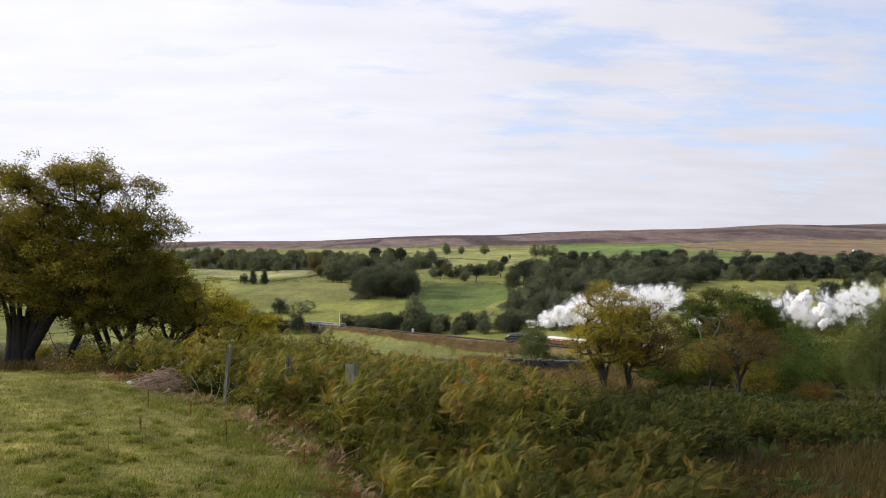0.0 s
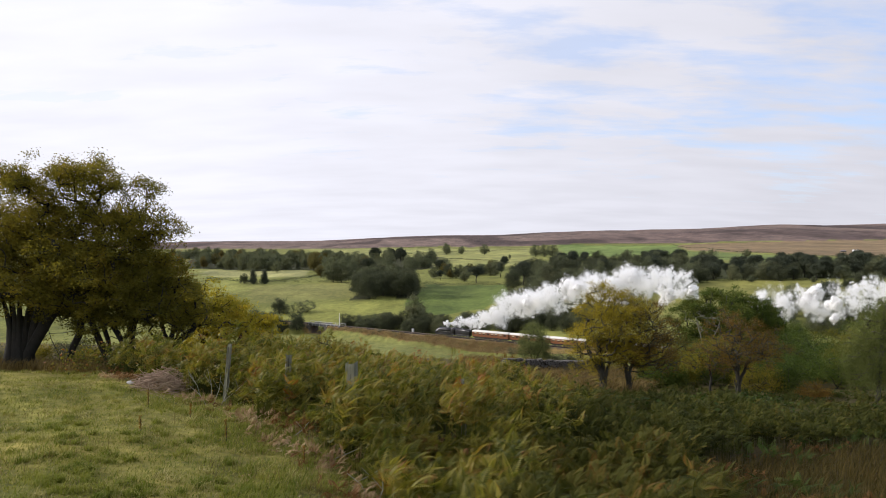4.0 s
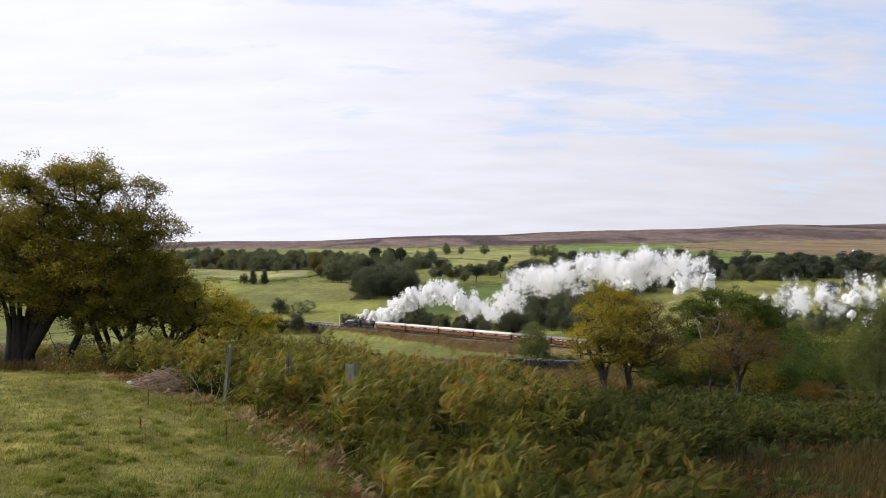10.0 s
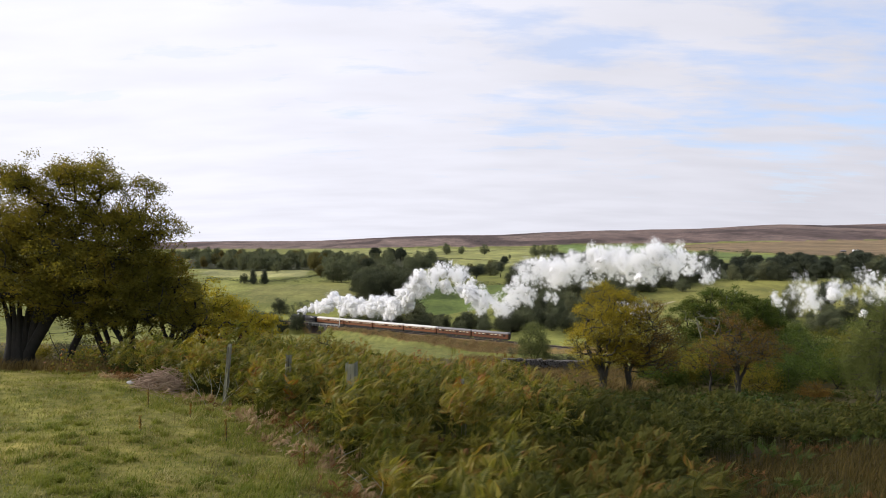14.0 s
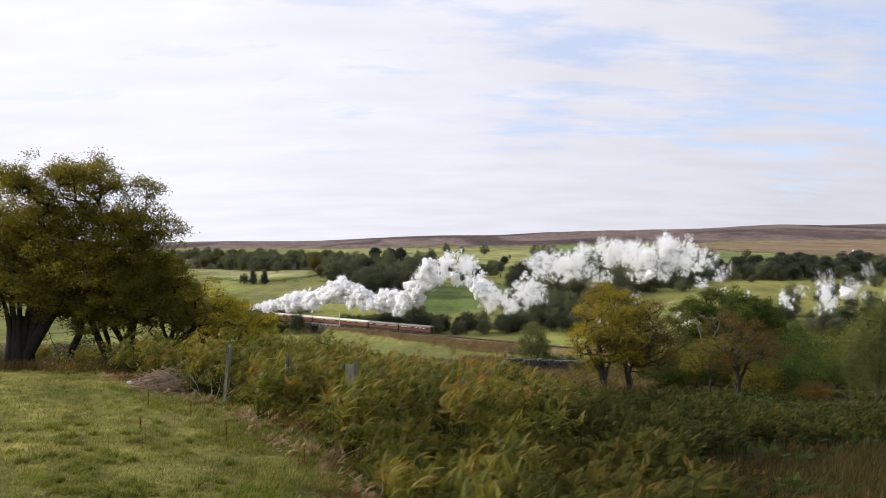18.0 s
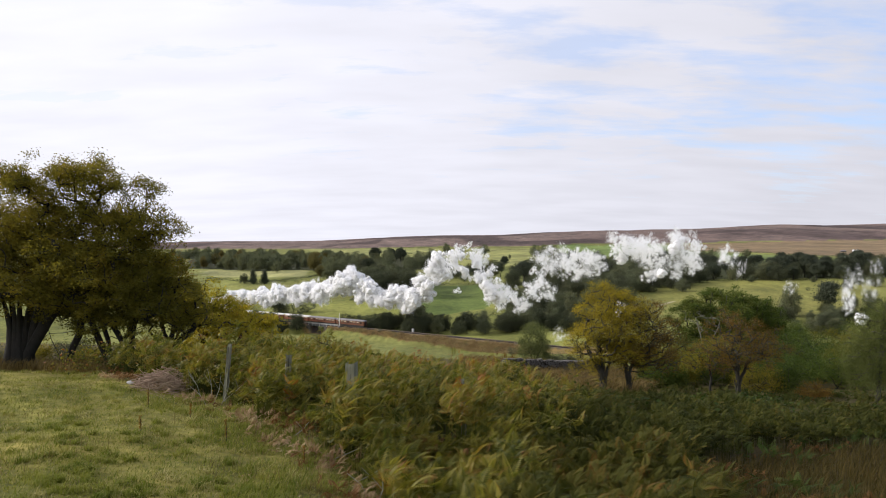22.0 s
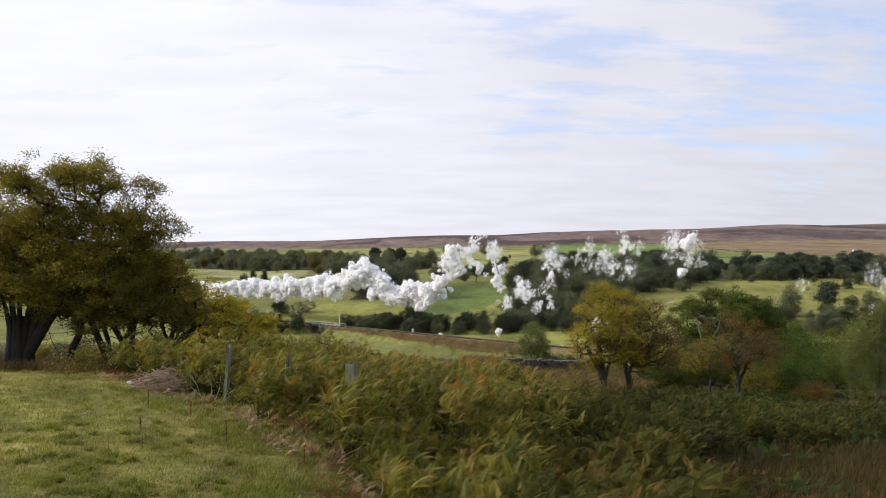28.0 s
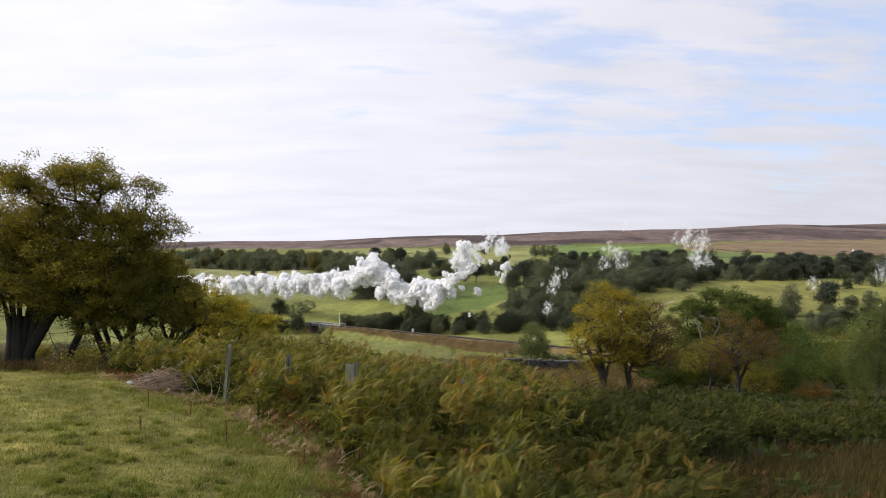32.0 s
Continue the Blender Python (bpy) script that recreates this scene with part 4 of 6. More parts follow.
for k, (bx, by, br, bz) in enumerate([(12.6, 39.5, 1.3, .8), (14.0, 43.0, 1.7, 1.2), (17.0, 44.0, 1.9, 1.3), (20.0, 42.0, 1.8, 1.2), (20.5, 50.0, 2.2, 1.8), (24.5, 50.0, 2.2, 1.9), (25.5, 45.0, 1.8, 1.4), (28.0, 47.0, 2.0, 1.7), (24.0, 56.0, 2.6, 2.0), (29.5, 56.0, 2.6, 2.2), (34.5, 58.0, 2.6, 2.4), (33.0, 51.0, 2.2, 1.8), (16.0, 52.0, 2.0, 1.3)]):
    shrub("thicket_bush", "dense dark green thicket on the slope below the thorns", bx, by, (M_LEAF_OAK, M_LEAF_THORN, M_LEAF_OAK)[k % 3], br, bz, 60 + k, .15, 80, 60)
for k in range(9):
    shrub("hawthorn_bush", "low dark scrub beneath the field hawthorns", -16.5 + k * 1.25, 24.5 + (k * 7 % 5) * .5, (M_LEAF_DARK, M_LEAF_THORN)[k % 2], .9, .26 + .08 * (k % 3), 80 + k, .08, 50, 45)
shrub("bramble_bush", "tangled bramble at the fence line", -8.4, 20.0, M_NETTLE, 1.0, .45, 36, .07, 70, 50)


# far trees: one of each kind, then copies
def far_kind(kind):
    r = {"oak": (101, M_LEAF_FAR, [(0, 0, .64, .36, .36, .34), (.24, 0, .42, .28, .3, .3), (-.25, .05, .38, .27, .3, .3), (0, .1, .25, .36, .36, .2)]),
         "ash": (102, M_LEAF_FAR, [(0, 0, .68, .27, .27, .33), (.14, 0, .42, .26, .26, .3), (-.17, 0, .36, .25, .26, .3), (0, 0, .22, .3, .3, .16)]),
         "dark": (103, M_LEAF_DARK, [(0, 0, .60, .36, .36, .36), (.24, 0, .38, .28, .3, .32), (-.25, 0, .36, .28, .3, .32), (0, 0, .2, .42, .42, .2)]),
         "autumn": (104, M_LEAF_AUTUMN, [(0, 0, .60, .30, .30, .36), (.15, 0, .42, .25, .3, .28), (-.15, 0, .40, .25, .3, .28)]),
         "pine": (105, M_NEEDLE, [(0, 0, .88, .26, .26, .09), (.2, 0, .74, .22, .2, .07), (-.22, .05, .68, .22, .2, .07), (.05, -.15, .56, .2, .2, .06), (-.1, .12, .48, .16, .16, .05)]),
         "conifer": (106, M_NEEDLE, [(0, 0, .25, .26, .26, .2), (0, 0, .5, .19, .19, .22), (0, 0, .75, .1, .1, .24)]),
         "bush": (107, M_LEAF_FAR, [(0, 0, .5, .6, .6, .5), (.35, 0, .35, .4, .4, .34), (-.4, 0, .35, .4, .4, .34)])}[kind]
    n, lv = (84, 75) if kind != "bush" else (50, 60)
    T, Lf = grow_tree(r[0], [[(0, 0, 0), (.01, 0, .35), (0, 0, .62 if kind != "pine" else .85)]], r[2], n, lv, .034, .125, tip=.0032, shell=3.0, flat=0.1, power=.5, ratio=.8, sides=3)
    names = {"oak": "oak_tree", "ash": "ash_tree", "dark": "beech_tree", "autumn": "sycamore_tree", "pine": "pine_tree", "conifer": "spruce_tree", "bush": "thorn_bush"}
    labels = {"oak": "broad green oak at a field edge", "ash": "tall pale green ash tree in the valley", "dark": "dense dark green tree in the valley", "autumn": "sycamore tree turning yellow and brown",
              "pine": "dark Scots pine with flat crown and bare trunk", "conifer": "narrow dark green spruce beside a hedge", "bush": "round thorn bush in pasture"}
    return names[kind], labels[kind], mesh_np("trunk", *T, M_BARK, True), mesh_np("crown", Lf[0], Lf[1], r[1], tone=Lf[2]), r[1]


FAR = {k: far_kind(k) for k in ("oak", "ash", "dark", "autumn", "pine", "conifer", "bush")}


def set_tree(kind, x, y, h, rng, group=""):
    name, label, tm, cm, mat = FAR[kind]
    k = h * rng.uniform(0.85, 1.15)
    base = thing(name, pose(x, y, ground_z(x, y) - 0.2, 0, 0, rng.uniform(0, 360)), label, "bush" if kind == "bush" else "tree", group)
    base.scale = (k, k, h)
    part("trunk", tm, M_BARK, base)
    part("crown", cm, mat, base)


def plant_all():
    rng = np.random.default_rng(77)
    for kinds, poly, n, h0, h1 in WOODS:
        xs, ys = [p[0] for p in poly], [p[1] for p in poly]
        got = 0
        while got < n:
            x, y = rng.uniform(min(xs), max(xs)), rng.uniform(min(ys), max(ys))
            w = (x - TRACK0[0]) * -TRACK_U[1] + (y - TRACK0[1]) * TRACK_U[0]
            if abs(w) > 7 and inside(np.array([x]), np.array([y]), poly)[0]:
                x, y = x + rng.normal() * .012 * y, y + rng.normal() * .02 * y
                set_tree(kinds[int(rng.integers(len(kinds)))], x, y, rng.uniform(h0, h1), rng, "valley woods")
                got += 1
    for kind, x, y, h in PLANTS:
        set_tree(kind, x, y, h, rng)


plant_all()


def make_hedges():
    rng = np.random.default_rng(55)
    for line, h, w in HEDGES:
        pts = []
        for (x0, y0), (x1, y1) in zip(line, line[1:]):
            L = math.hypot(x1 - x0, y1 - y0)
            n = int(L * 14.0 if L < 200 else 2400)
            f = rng.random(n)
            gap = vnoise(f * L / 9.0, np.full(n, y0 * 0.37)) > -0.55
            X, Y = x0 + (x1 - x0) * f + rng.normal(size=n) * w * .35, y0 + (y1 - y0) * f + rng.normal(size=n) * w * .35
            top = h * (0.75 + 0.4 * vnoise(X / 4, Y / 4))
            Z = height(X, Y) + rng.uniform(-0.1, 1, n) * top
            pts.append(np.stack([X, Y, Z], -1)[gap])
        P = np.vstack(pts)
        base = thing("hedge", pose(0, 0, 0), "dark overgrown hedge along a field edge", "hedge", "field hedges")
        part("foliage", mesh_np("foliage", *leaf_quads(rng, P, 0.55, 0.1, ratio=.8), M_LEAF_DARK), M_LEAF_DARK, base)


make_hedges()


# ---- bracken, grasses and undergrowth of the near slope ----
def frond_template(pairs, droop):
    """A bracken blade along +x from the origin, about one metre long: pairs of folded leaflets on an arching stalk."""
    V, F, tone = [], [], []

    def curve(f):
        return np.array([f * (1 - 0.14 * droop * f), 0, 0.22 * f - droop * 0.55 * f * f])
    for i in range(pairs):
        f = (i + 0.5) / pairs
        o = curve(f)
        along = curve(min(f + .05, 1)) - curve(f - .05)
        along /= np.linalg.norm(along)
        l = 0.36 * (1 - f) ** 0.8 * (0.6 + 0.4 * min(1, f * 5)) + 0.02
        w = min(0.62 / pairs, l * .55)
        for side in (-1, 1):
            tip = o + along * l * 0.45 + np.array([0, side * l, -0.20 * l])
            mid = o * .6 + tip * .4
            k = len(V)
            V.extend([o, mid - along * w * .5 - np.array([0, 0, .03 * l]), tip, mid + along * w * .5 + np.array([0, 0, .05 * l])])
            # dark leaflet bases and bright tips: shade and highlight painted into the tone
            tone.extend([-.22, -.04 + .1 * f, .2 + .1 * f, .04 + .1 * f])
            F.extend([(k, k + 1, k + 2), (k, k + 2, k + 3)])
    for i in range(5):
        a, b = curve(i / 5), curve((i + 1) / 5)
        k = len(V)
        V.extend([a + np.array([0, .009, 0]), a - np.array([0, .009, 0]), b])
        tone.extend([.1, .1, .1])
        F.append((k, k + 1, k + 2))
    return np.array(V), np.array(F), np.array(tone)


def scatter_fronds(rng, X, Y, templates, size, lift, lean=(0.75, 0.1), per=1, tops=None):
    """Sets plants of per fronds at each place, arching out and mostly with the wind; tops: heights of their own."""
    Vs, Fs, Ts, k = [], [], [], 0
    m = len(X)
    tone = .45 * rng.random(m) + .3 * (.5 + .5 * vnoise(X / .5 + 7, Y / .5))
    up = lift * rng.uniform(0.3, 1.12, m) ** .8 * (1 + 0.6 * vnoise(X / 1.1, Y / 1.1)) if tops is None else tops
    rep = lambda a: np.repeat(a, per)
    n = m * per
    X, Y = rep(X) + rng.normal(size=n) * .05 * (per > 1), rep(Y) + rng.normal(size=n) * .05 * (per > 1)
    Z = height(X, Y)
    tone = rep(tone) + .3 * rng.random(n)
    up = rep(up) * (1 if per == 1 else rng.uniform(.55, 1.05, n))
    which = rng.integers(len(templates), size=n)
    az = rng.uniform(-math.pi, math.pi, n)
    wind = rng.random(n) < .5
    az[wind] = np.arctan2(lean[1], lean[0]) + rng.normal(size=int(wind.sum())) * .6
    pitch = rng.normal(0.72, 0.38, n)
    roll = rng.normal(0, 0.45, n)
    sc = size * rng.uniform(0.6, 1.3, n)
    for w, (TV, TF, TT) in enumerate(templates):
        i = np.where(which == w)[0]
        if not len(i):
            continue
        ca, sa, cp, sp, cr, sr = np.cos(az[i]), np.sin(az[i]), np.cos(pitch[i]), np.sin(pitch[i]), np.cos(roll[i]), np.sin(roll[i])
        x, y, z = TV[None, :, 0], TV[None, :, 1], TV[None, :, 2]
        y, z = y * cr[:, None] - z * sr[:, None], y * sr[:, None] + z * cr[:, None]
        x, z = x * cp[:, None] - z * sp[:, None], x * sp[:, None] + z * cp[:, None]
        x, y = x * ca[:, None] - y * sa[:, None], x * sa[:, None] + y * ca[:, None]
        V = np.stack([x * sc[i, None] + X[i, None], y * sc[i, None] + Y[i, None], z * sc[i, None] + (Z + up)[i, None]], -1)
        Vs.append(V.reshape(-1, 3))
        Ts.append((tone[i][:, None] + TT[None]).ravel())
        Fs.append((np.arange(len(i))[:, None, None] * len(TV) + TF[None] + k).reshape(-1, 3))
        k += len(i) * len(TV)
    if n:
        base = np.stack([X, Y, Z - 0.05], -1)
        top = np.stack([X, Y, Z + up], -1)
        V = np.stack([base + [0.004, 0, 0], base - [0.004, 0, 0], top + [0.0, 0, 0.01]], 1).reshape(-1, 3)
        Vs.append(V)
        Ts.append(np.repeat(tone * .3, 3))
        Fs.append(np.arange(len(V)).reshape(-1, 3) + k)
    return np.vstack(Vs), np.vstack(Fs), np.concatenate(Ts)


def patch(rng, n, x0, x1, y0, y1, test):
    X, Y = rng.uniform(x0, x1, n), rng.uniform(y0, y1, n)
    k = test(X, Y)
    return X[k], Y[k]


def in_view(X, Y, margin=0.06):
    return np.abs(X / np.maximum(Y, 0.1)) < 0.64 + margin


def blades(rng, X, Y, length, width, lean=0.35, wind=(0.3, 0.05)):
    """Single tapering blades of grass."""
    n = len(X)
    Z = height(X, Y)
    L = length * rng.uniform(0.45, 1.4, n)
    a = rng.uniform(0, 2 * math.pi, n)
    w = width * rng.uniform(0.6, 1.3, n)
    b = rng.normal(size=(n, 2)) * lean + np.array(wind)
    base = np.stack([X, Y, Z - 0.01], -1)
    sd = np.stack([np.cos(a) * w, np.sin(a) * w, np.zeros(n)], -1)
    mid = base + np.stack([b[:, 0] * L * .35, b[:, 1] * L * .35, L * .6], -1)
    tip = base + np.stack([b[:, 0] * L, b[:, 1] * L, L * (1 - 0.25 * np.hypot(b[:, 0], b[:, 1]).clip(0, 2))], -1)
    V = np.stack([base - sd, base + sd, mid + sd * .7, mid - sd * .7, tip], 1).reshape(-1, 3)
    k = np.arange(n)[:, None] * 5
    F = np.vstack([k + [0, 1, 2], k + [0, 2, 3], k + [3, 2, 4]])
    return V, F, np.repeat(rng.random(n), 5)


def stuff(name, label, category, VF, mat):
    tagged(new(name, mesh_np(name, VF[0], VF[1], mat, tone=VF[2] if len(VF) > 2 else None)), label, category, kind="stuff")


def make_undergrowth():
    rng = np.random.default_rng(2024)
    fine = [frond_template(13, d) for d in (0.4, 0.7, 1.0, 1.3)]
    mid = [frond_template(11, d) for d in (0.5, 0.8, 1.1)]
    coarse = [frond_template(6, d) for d in (0.6, 1.0)]

    def fern_land(X, Y):
        return (X > bracken_edge(Y) + 0.25 * vnoise(X, Y)) & in_view(X, Y) & ~rough_grass(X, Y)

    # picks the plants whose material has shade painted in, more towards the right
    def shaded(x, y):
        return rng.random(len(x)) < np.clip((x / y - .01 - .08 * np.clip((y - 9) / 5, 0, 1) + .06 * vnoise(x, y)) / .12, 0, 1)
    for n, area, kinds, size, lift, words in ((2000, (-2.8, 4.8, 7.0, 13.5), fine, .33, .85, "on the near bank"), (6600, (-9.5, 15, 13.2, 22), mid, .255, 1.0, "along the bank"), (3300, (-14, 28, 21.5, 40), coarse, .36, .80, "among the thorn trees")):
        X, Y = patch(rng, n, *area, lambda x, y: fern_land(x, y) & (vnoise(x / 3.3, y / 3.3) > -0.62) & (vnoise(x / .75 + 1, y / .75) > -.5))
        k = shaded(X, Y)
        low = np.where((Y > 30) & (X > 4), .35, 1.0) * np.where((Y > 24) & (X > 4), .55, 1.0)
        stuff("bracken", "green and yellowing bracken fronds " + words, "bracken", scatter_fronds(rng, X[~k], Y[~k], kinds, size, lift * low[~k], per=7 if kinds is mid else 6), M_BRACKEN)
        stuff("bracken", "shade-toned dark green bracken fronds " + words, "bracken", scatter_fronds(rng, X[k], Y[k], kinds, size * .88, lift * .8 * low[k], per=6), M_FERN_SHADED)
    # dead fronds at the edge and between
    X, Y = patch(rng, 17000, -9, 3, 7, 19, lambda x, y: (x > bracken_edge(y) - 1.3) & (x < bracken_edge(y) + .6) & (vnoise(x / .6, y / .6) > np.where(y < 12, -.1, .1)) & (rng.random(len(x)) < .5))
    k = vnoise(X / .9 + 5, Y / .9) > .25
    stuff("dead_bracken", "straw-pink dead bracken at the field edge", "bracken", scatter_fronds(rng, X[~k], Y[~k], mid, .19, .10), M_LITTER)
    stuff("dead_bracken", "rust-brown dead bracken at the field edge", "bracken", scatter_fronds(rng, X[k], Y[k], mid, .20, .20), M_BRACKEN_RUST)
    X, Y = patch(rng, 10500, -8, 14, 8, 34, lambda x, y: fern_land(x, y) & (x < .2 * y - 1) & (vnoise(x / 1.1 + 3, y / 1.1) > 0.38) & (rng.random(len(x)) < .8 - .06 * x))
    stuff("dead_bracken", "orange-brown dying fronds among green bracken", "bracken", scatter_fronds(rng, X, Y, mid, .18, .90), M_BRACKEN_RUST)
    # low young fronds along the field's edge
    X, Y = patch(rng, 5200, -9, 2.5, 7.2, 18, lambda x, y: (x > bracken_edge(y) - .15) & (x < bracken_edge(y) + .75) & (vnoise(x / .6 + 4, y / .6) > -.55))
    stuff("bracken", "low young bracken along the field's edge", "bracken", scatter_fronds(rng, X, Y, mid, .24, .34, per=5), M_BRACKEN)
    # plants that hide the feet of the fence posts
    X, Y, top = [], [], []
    for px, py, z in ((-1.78, 13.5, .50), (-3.24, 14.3, .46), (.41, 13.0, .56)):
        for i in range(32):
            X.append(px + rng.uniform(-.45, .45))
            Y.append(py - rng.uniform(.12, .75))
            top.append(max(z - ground_z(X[-1], Y[-1]) - rng.uniform(0, .22), .12))
    stuff("bracken", "green bracken round the old fence posts", "bracken", scatter_fronds(rng, np.array(X), np.array(Y), mid, .28, 1, per=7, tops=np.array(top)), M_BRACKEN)
    # nettles and brambles filling the hollow
    X, Y = patch(rng, 30000, 2, 30, 17, 44, lambda x, y: fern_land(x, y) & (vnoise(x / 3 + 7, y / 3) > -0.05))
    P = np.stack([X, Y, height(X, Y) + rng.uniform(.05, .75, len(X)) * (0.7 + 0.5 * vnoise(X / 2, Y / 2)) * np.where(Y > 29, .6, 1)], -1)
    stuff("undergrowth", "dark green nettles and brambles in the hollow", "undergrowth", leaf_quads(rng, P, .13, .3), M_NETTLE)
    X, Y = patch(rng, 14000, -12, 0, 15.5, 23, lambda x, y: fern_land(x, y) | ((y > 19) & (x < -6) & (x > -11)))
    P = np.stack([X, Y, height(X, Y) + rng.uniform(.05, .95, len(X)) * (0.7 + 0.5 * vnoise(X / 1.2, Y / 1.2))], -1)
    stuff("undergrowth", "olive brambles and weeds along the old fence", "undergrowth", leaf_quads(rng, P, .075, .2), M_BRACKEN)
    # cropped turf
    X, Y = patch(rng, 190000, -15, 0.5, 6.5, 21, lambda x, y: (x < bracken_edge(y) + .1) & in_view(x, y) & (rng.random(len(x)) < np.clip(9.0 / y, 0, 1) ** 2))
    stuff("grass", "short sheep-cropped pasture grass", "grass", blades(rng, X, Y, .055, .0055, .8), M_GRASS)
    X, Y = patch(rng, 60000, -8, 1, 6.5, 16, lambda x, y: (x < bracken_edge(y) + .6) & (x > bracken_edge(y) - 2.6) & (vnoise(x / .55, y / .55) > 0.08))
    stuff("grass_tussocks", "longer green and straw grass tufts at the bracken edge", "grass", blades(rng, X, Y, .13, .0045, .6), M_GRASS)
    X, Y = patch(rng, 12000, -6, 1, 6.5, 16, lambda x, y: (np.abs(x - bracken_edge(y) + .4) < 1.0) & (vnoise(x / .8 + 4, y / .8) > 0.1))
    stuff("dry_grass", "dry straw-coloured grass stems", "grass", blades(rng, X, Y, .16, .0035, .8), M_STRAW)
    X, Y = patch(rng, 90000, -15, 0, 7, 20, lambda x, y: (x < bracken_edge(y)) & in_view(x, y) & (vnoise(x / .28, y / .28) + .5 * vnoise(x / 1.4 + 9, y / 1.4) > .42))
    stuff("grass_tussocks", "scattered dewy tufts in short pasture", "grass", blades(rng, X, Y, .085, .005, .8), M_GRASS)
    # tufts: dense little clumps, thicker towards the bracken
    X, Y = patch(rng, 2600, -14, .2, 6.8, 20, lambda x, y: (x < bracken_edge(y) + .2) & in_view(x, y) & (rng.random(len(x)) < .12 + .8 * np.exp((x - bracken_edge(y)) / 1.6)) & (vnoise(x / .9 + 2, y / .9) > -.3))
    X, Y = np.repeat(X, 42), np.repeat(Y, 42)
    X, Y = X + rng.normal(size=len(X)) * .06, Y + rng.normal(size=len(X)) * .06
    V, F, tone = blades(rng, X, Y, .10, .0055, .7)
    stuff("grass_tussocks", "small dense green tufts in the pasture", "grass", (V, F, np.repeat(np.repeat(.15 + rng.random(len(X) // 42) * .75, 42) + .2 * rng.random(len(X)), 5)), M_GRASS)
    X, Y = patch(rng, 9000, -9, 0, 7, 17, lambda x, y: (x < bracken_edge(y) + .1) & (vnoise(x / .8 + 6, y / .8 + 2) > .45) & (rng.random(len(x)) < .55))
    stuff("dry_grass", "thin seeding bents standing above the turf", "grass", blades(rng, X, Y, .21, .0028, .45), M_STRAW)
    X, Y = patch(rng, 2600, -7.5, .4, 7, 16, lambda x, y: (x < bracken_edge(y) + .5) & (x > bracken_edge(y) - 2.2) & (vnoise(x / .5 + 8, y / .5) > .38))
    P = np.stack([X, Y, height(X, Y) + rng.uniform(0, .035, len(X))], -1)
    stuff("dead_leaves", "brown dead leaves and bracken litter on the turf", "leaf litter", leaf_quads(rng, P, .055, .6), M_LITTER)
    # single dark tussocks, thickest on the nearest turf
    X, Y = patch(rng, 900, -7, .3, 7.5, 13.5, lambda x, y: (x < bracken_edge(y)) & in_view(x, y) & (rng.random(len(x)) < np.exp(-(y - 8) / 1.6) + .10) & (vnoise(x / .6 + 2, y / .5 + 7) > -.15))
    n = 70
    k = len(X)
    grow = np.repeat(rng.uniform(.5, 1.3, k), n)
    X, Y = np.repeat(X, n) + rng.normal(size=k * n) * .055 * grow, np.repeat(Y, n) + rng.normal(size=k * n) * .045 * grow
    V, F, tone = blades(rng, X, Y, .105, .0050, .75)
    stuff("grass_tussocks", "dark lush tussocks on the nearest turf", "grass", (V, F, np.repeat(np.repeat(.10 + .5 * rng.random(k), n) + .2 * rng.random(k * n), 5)), M_GRASS)
    # fringe under the hawthorns
    X, Y = patch(rng, 9000, -16.5, -6, 19.2, 22.6, lambda x, y: (y > 20.2 + 0.6 * vnoise(x, y)) & in_view(x, y))
    stuff("dry_grass", "tall dry grass fringe beneath the hawthorns", "grass", blades(rng, X, Y, .36, .008, .4), M_STRAW)
    # rough grass in the near hollow, rushes and straw
    X, Y = patch(rng, 60000, 2.0, 20, 7, 22, lambda x, y: rough_grass(x, y) & in_view(x, y) & (rng.random(len(x)) < np.clip(13.0 / y, 0, 1)))
    stuff("rough_grass", "brown rough grass and rushes in a damp hollow", "grass", blades(rng, X, Y, .40, .006, .45), M_RUSH)
    X, Y = patch(rng, 9000, 2.0, 20, 8, 24, lambda x, y: rough_grass(x, y) & in_view(x, y) & (vnoise(x / 1.3, y / 1.3) > 0.25))
    stuff("dead_bracken", "collapsed orange bracken in the hollow", "bracken", scatter_fronds(rng, X[:1700], Y[:1700], mid, .16, .22), M_BRACKEN_RUST)
    X, Y = patch(rng, 2600, 2.6, 20, 9, 22, lambda x, y: rough_grass(x, y) & in_view(x, y) & (vnoise(x / 1.9 + 8, y / 1.9) > 0.15))
    stuff("bracken", "dark green fern clumps in the hollow", "bracken", scatter_fronds(rng, X, Y, mid, .32, .30), M_NETTLE)
    # straw grass by the wall and thorn trees
    X, Y = patch(rng, 40000, 1, 22, 33, 50, lambda x, y: in_view(x, y) & (x < y * .30) & (vnoise(x / 5, y / 5) > -0.5))
    stuff("dry_grass", "tall straw-coloured grass by the stone wall", "grass", blades(rng, X, Y, .55, .016, .4), M_STRAW)
    # rusty bracken on the railway bank
    n = 60000
    s, w = rng.uniform(-30, 120, n), rng.uniform(-13, -3.4, n)
    X, Y = TRACK0[0] + TRACK_U[0] * s - TRACK_U[1] * w, TRACK0[1] + TRACK_U[1] * s + TRACK_U[0] * w
    k = (np.abs(s + 8) > 6) & (-w < np.interp(s, [-40, 5, 25, 70, 115], [5, 4.8, 6.0, 8.5, 12.5]) + 1.5 * rng.normal(size=n) * .6)
    X, Y = X[k], Y[k]
    P = np.stack([X, Y, height(X, Y) + rng.uniform(0, .8, len(X)) * (1 + .9 * vnoise(X / 2.2, Y / 2.2))], -1)
    stuff("bank_bracken", "rust-coloured bracken on the railway embankment", "bracken", leaf_quads(rng, P, .36, .2, ratio=.7), M_BANK)


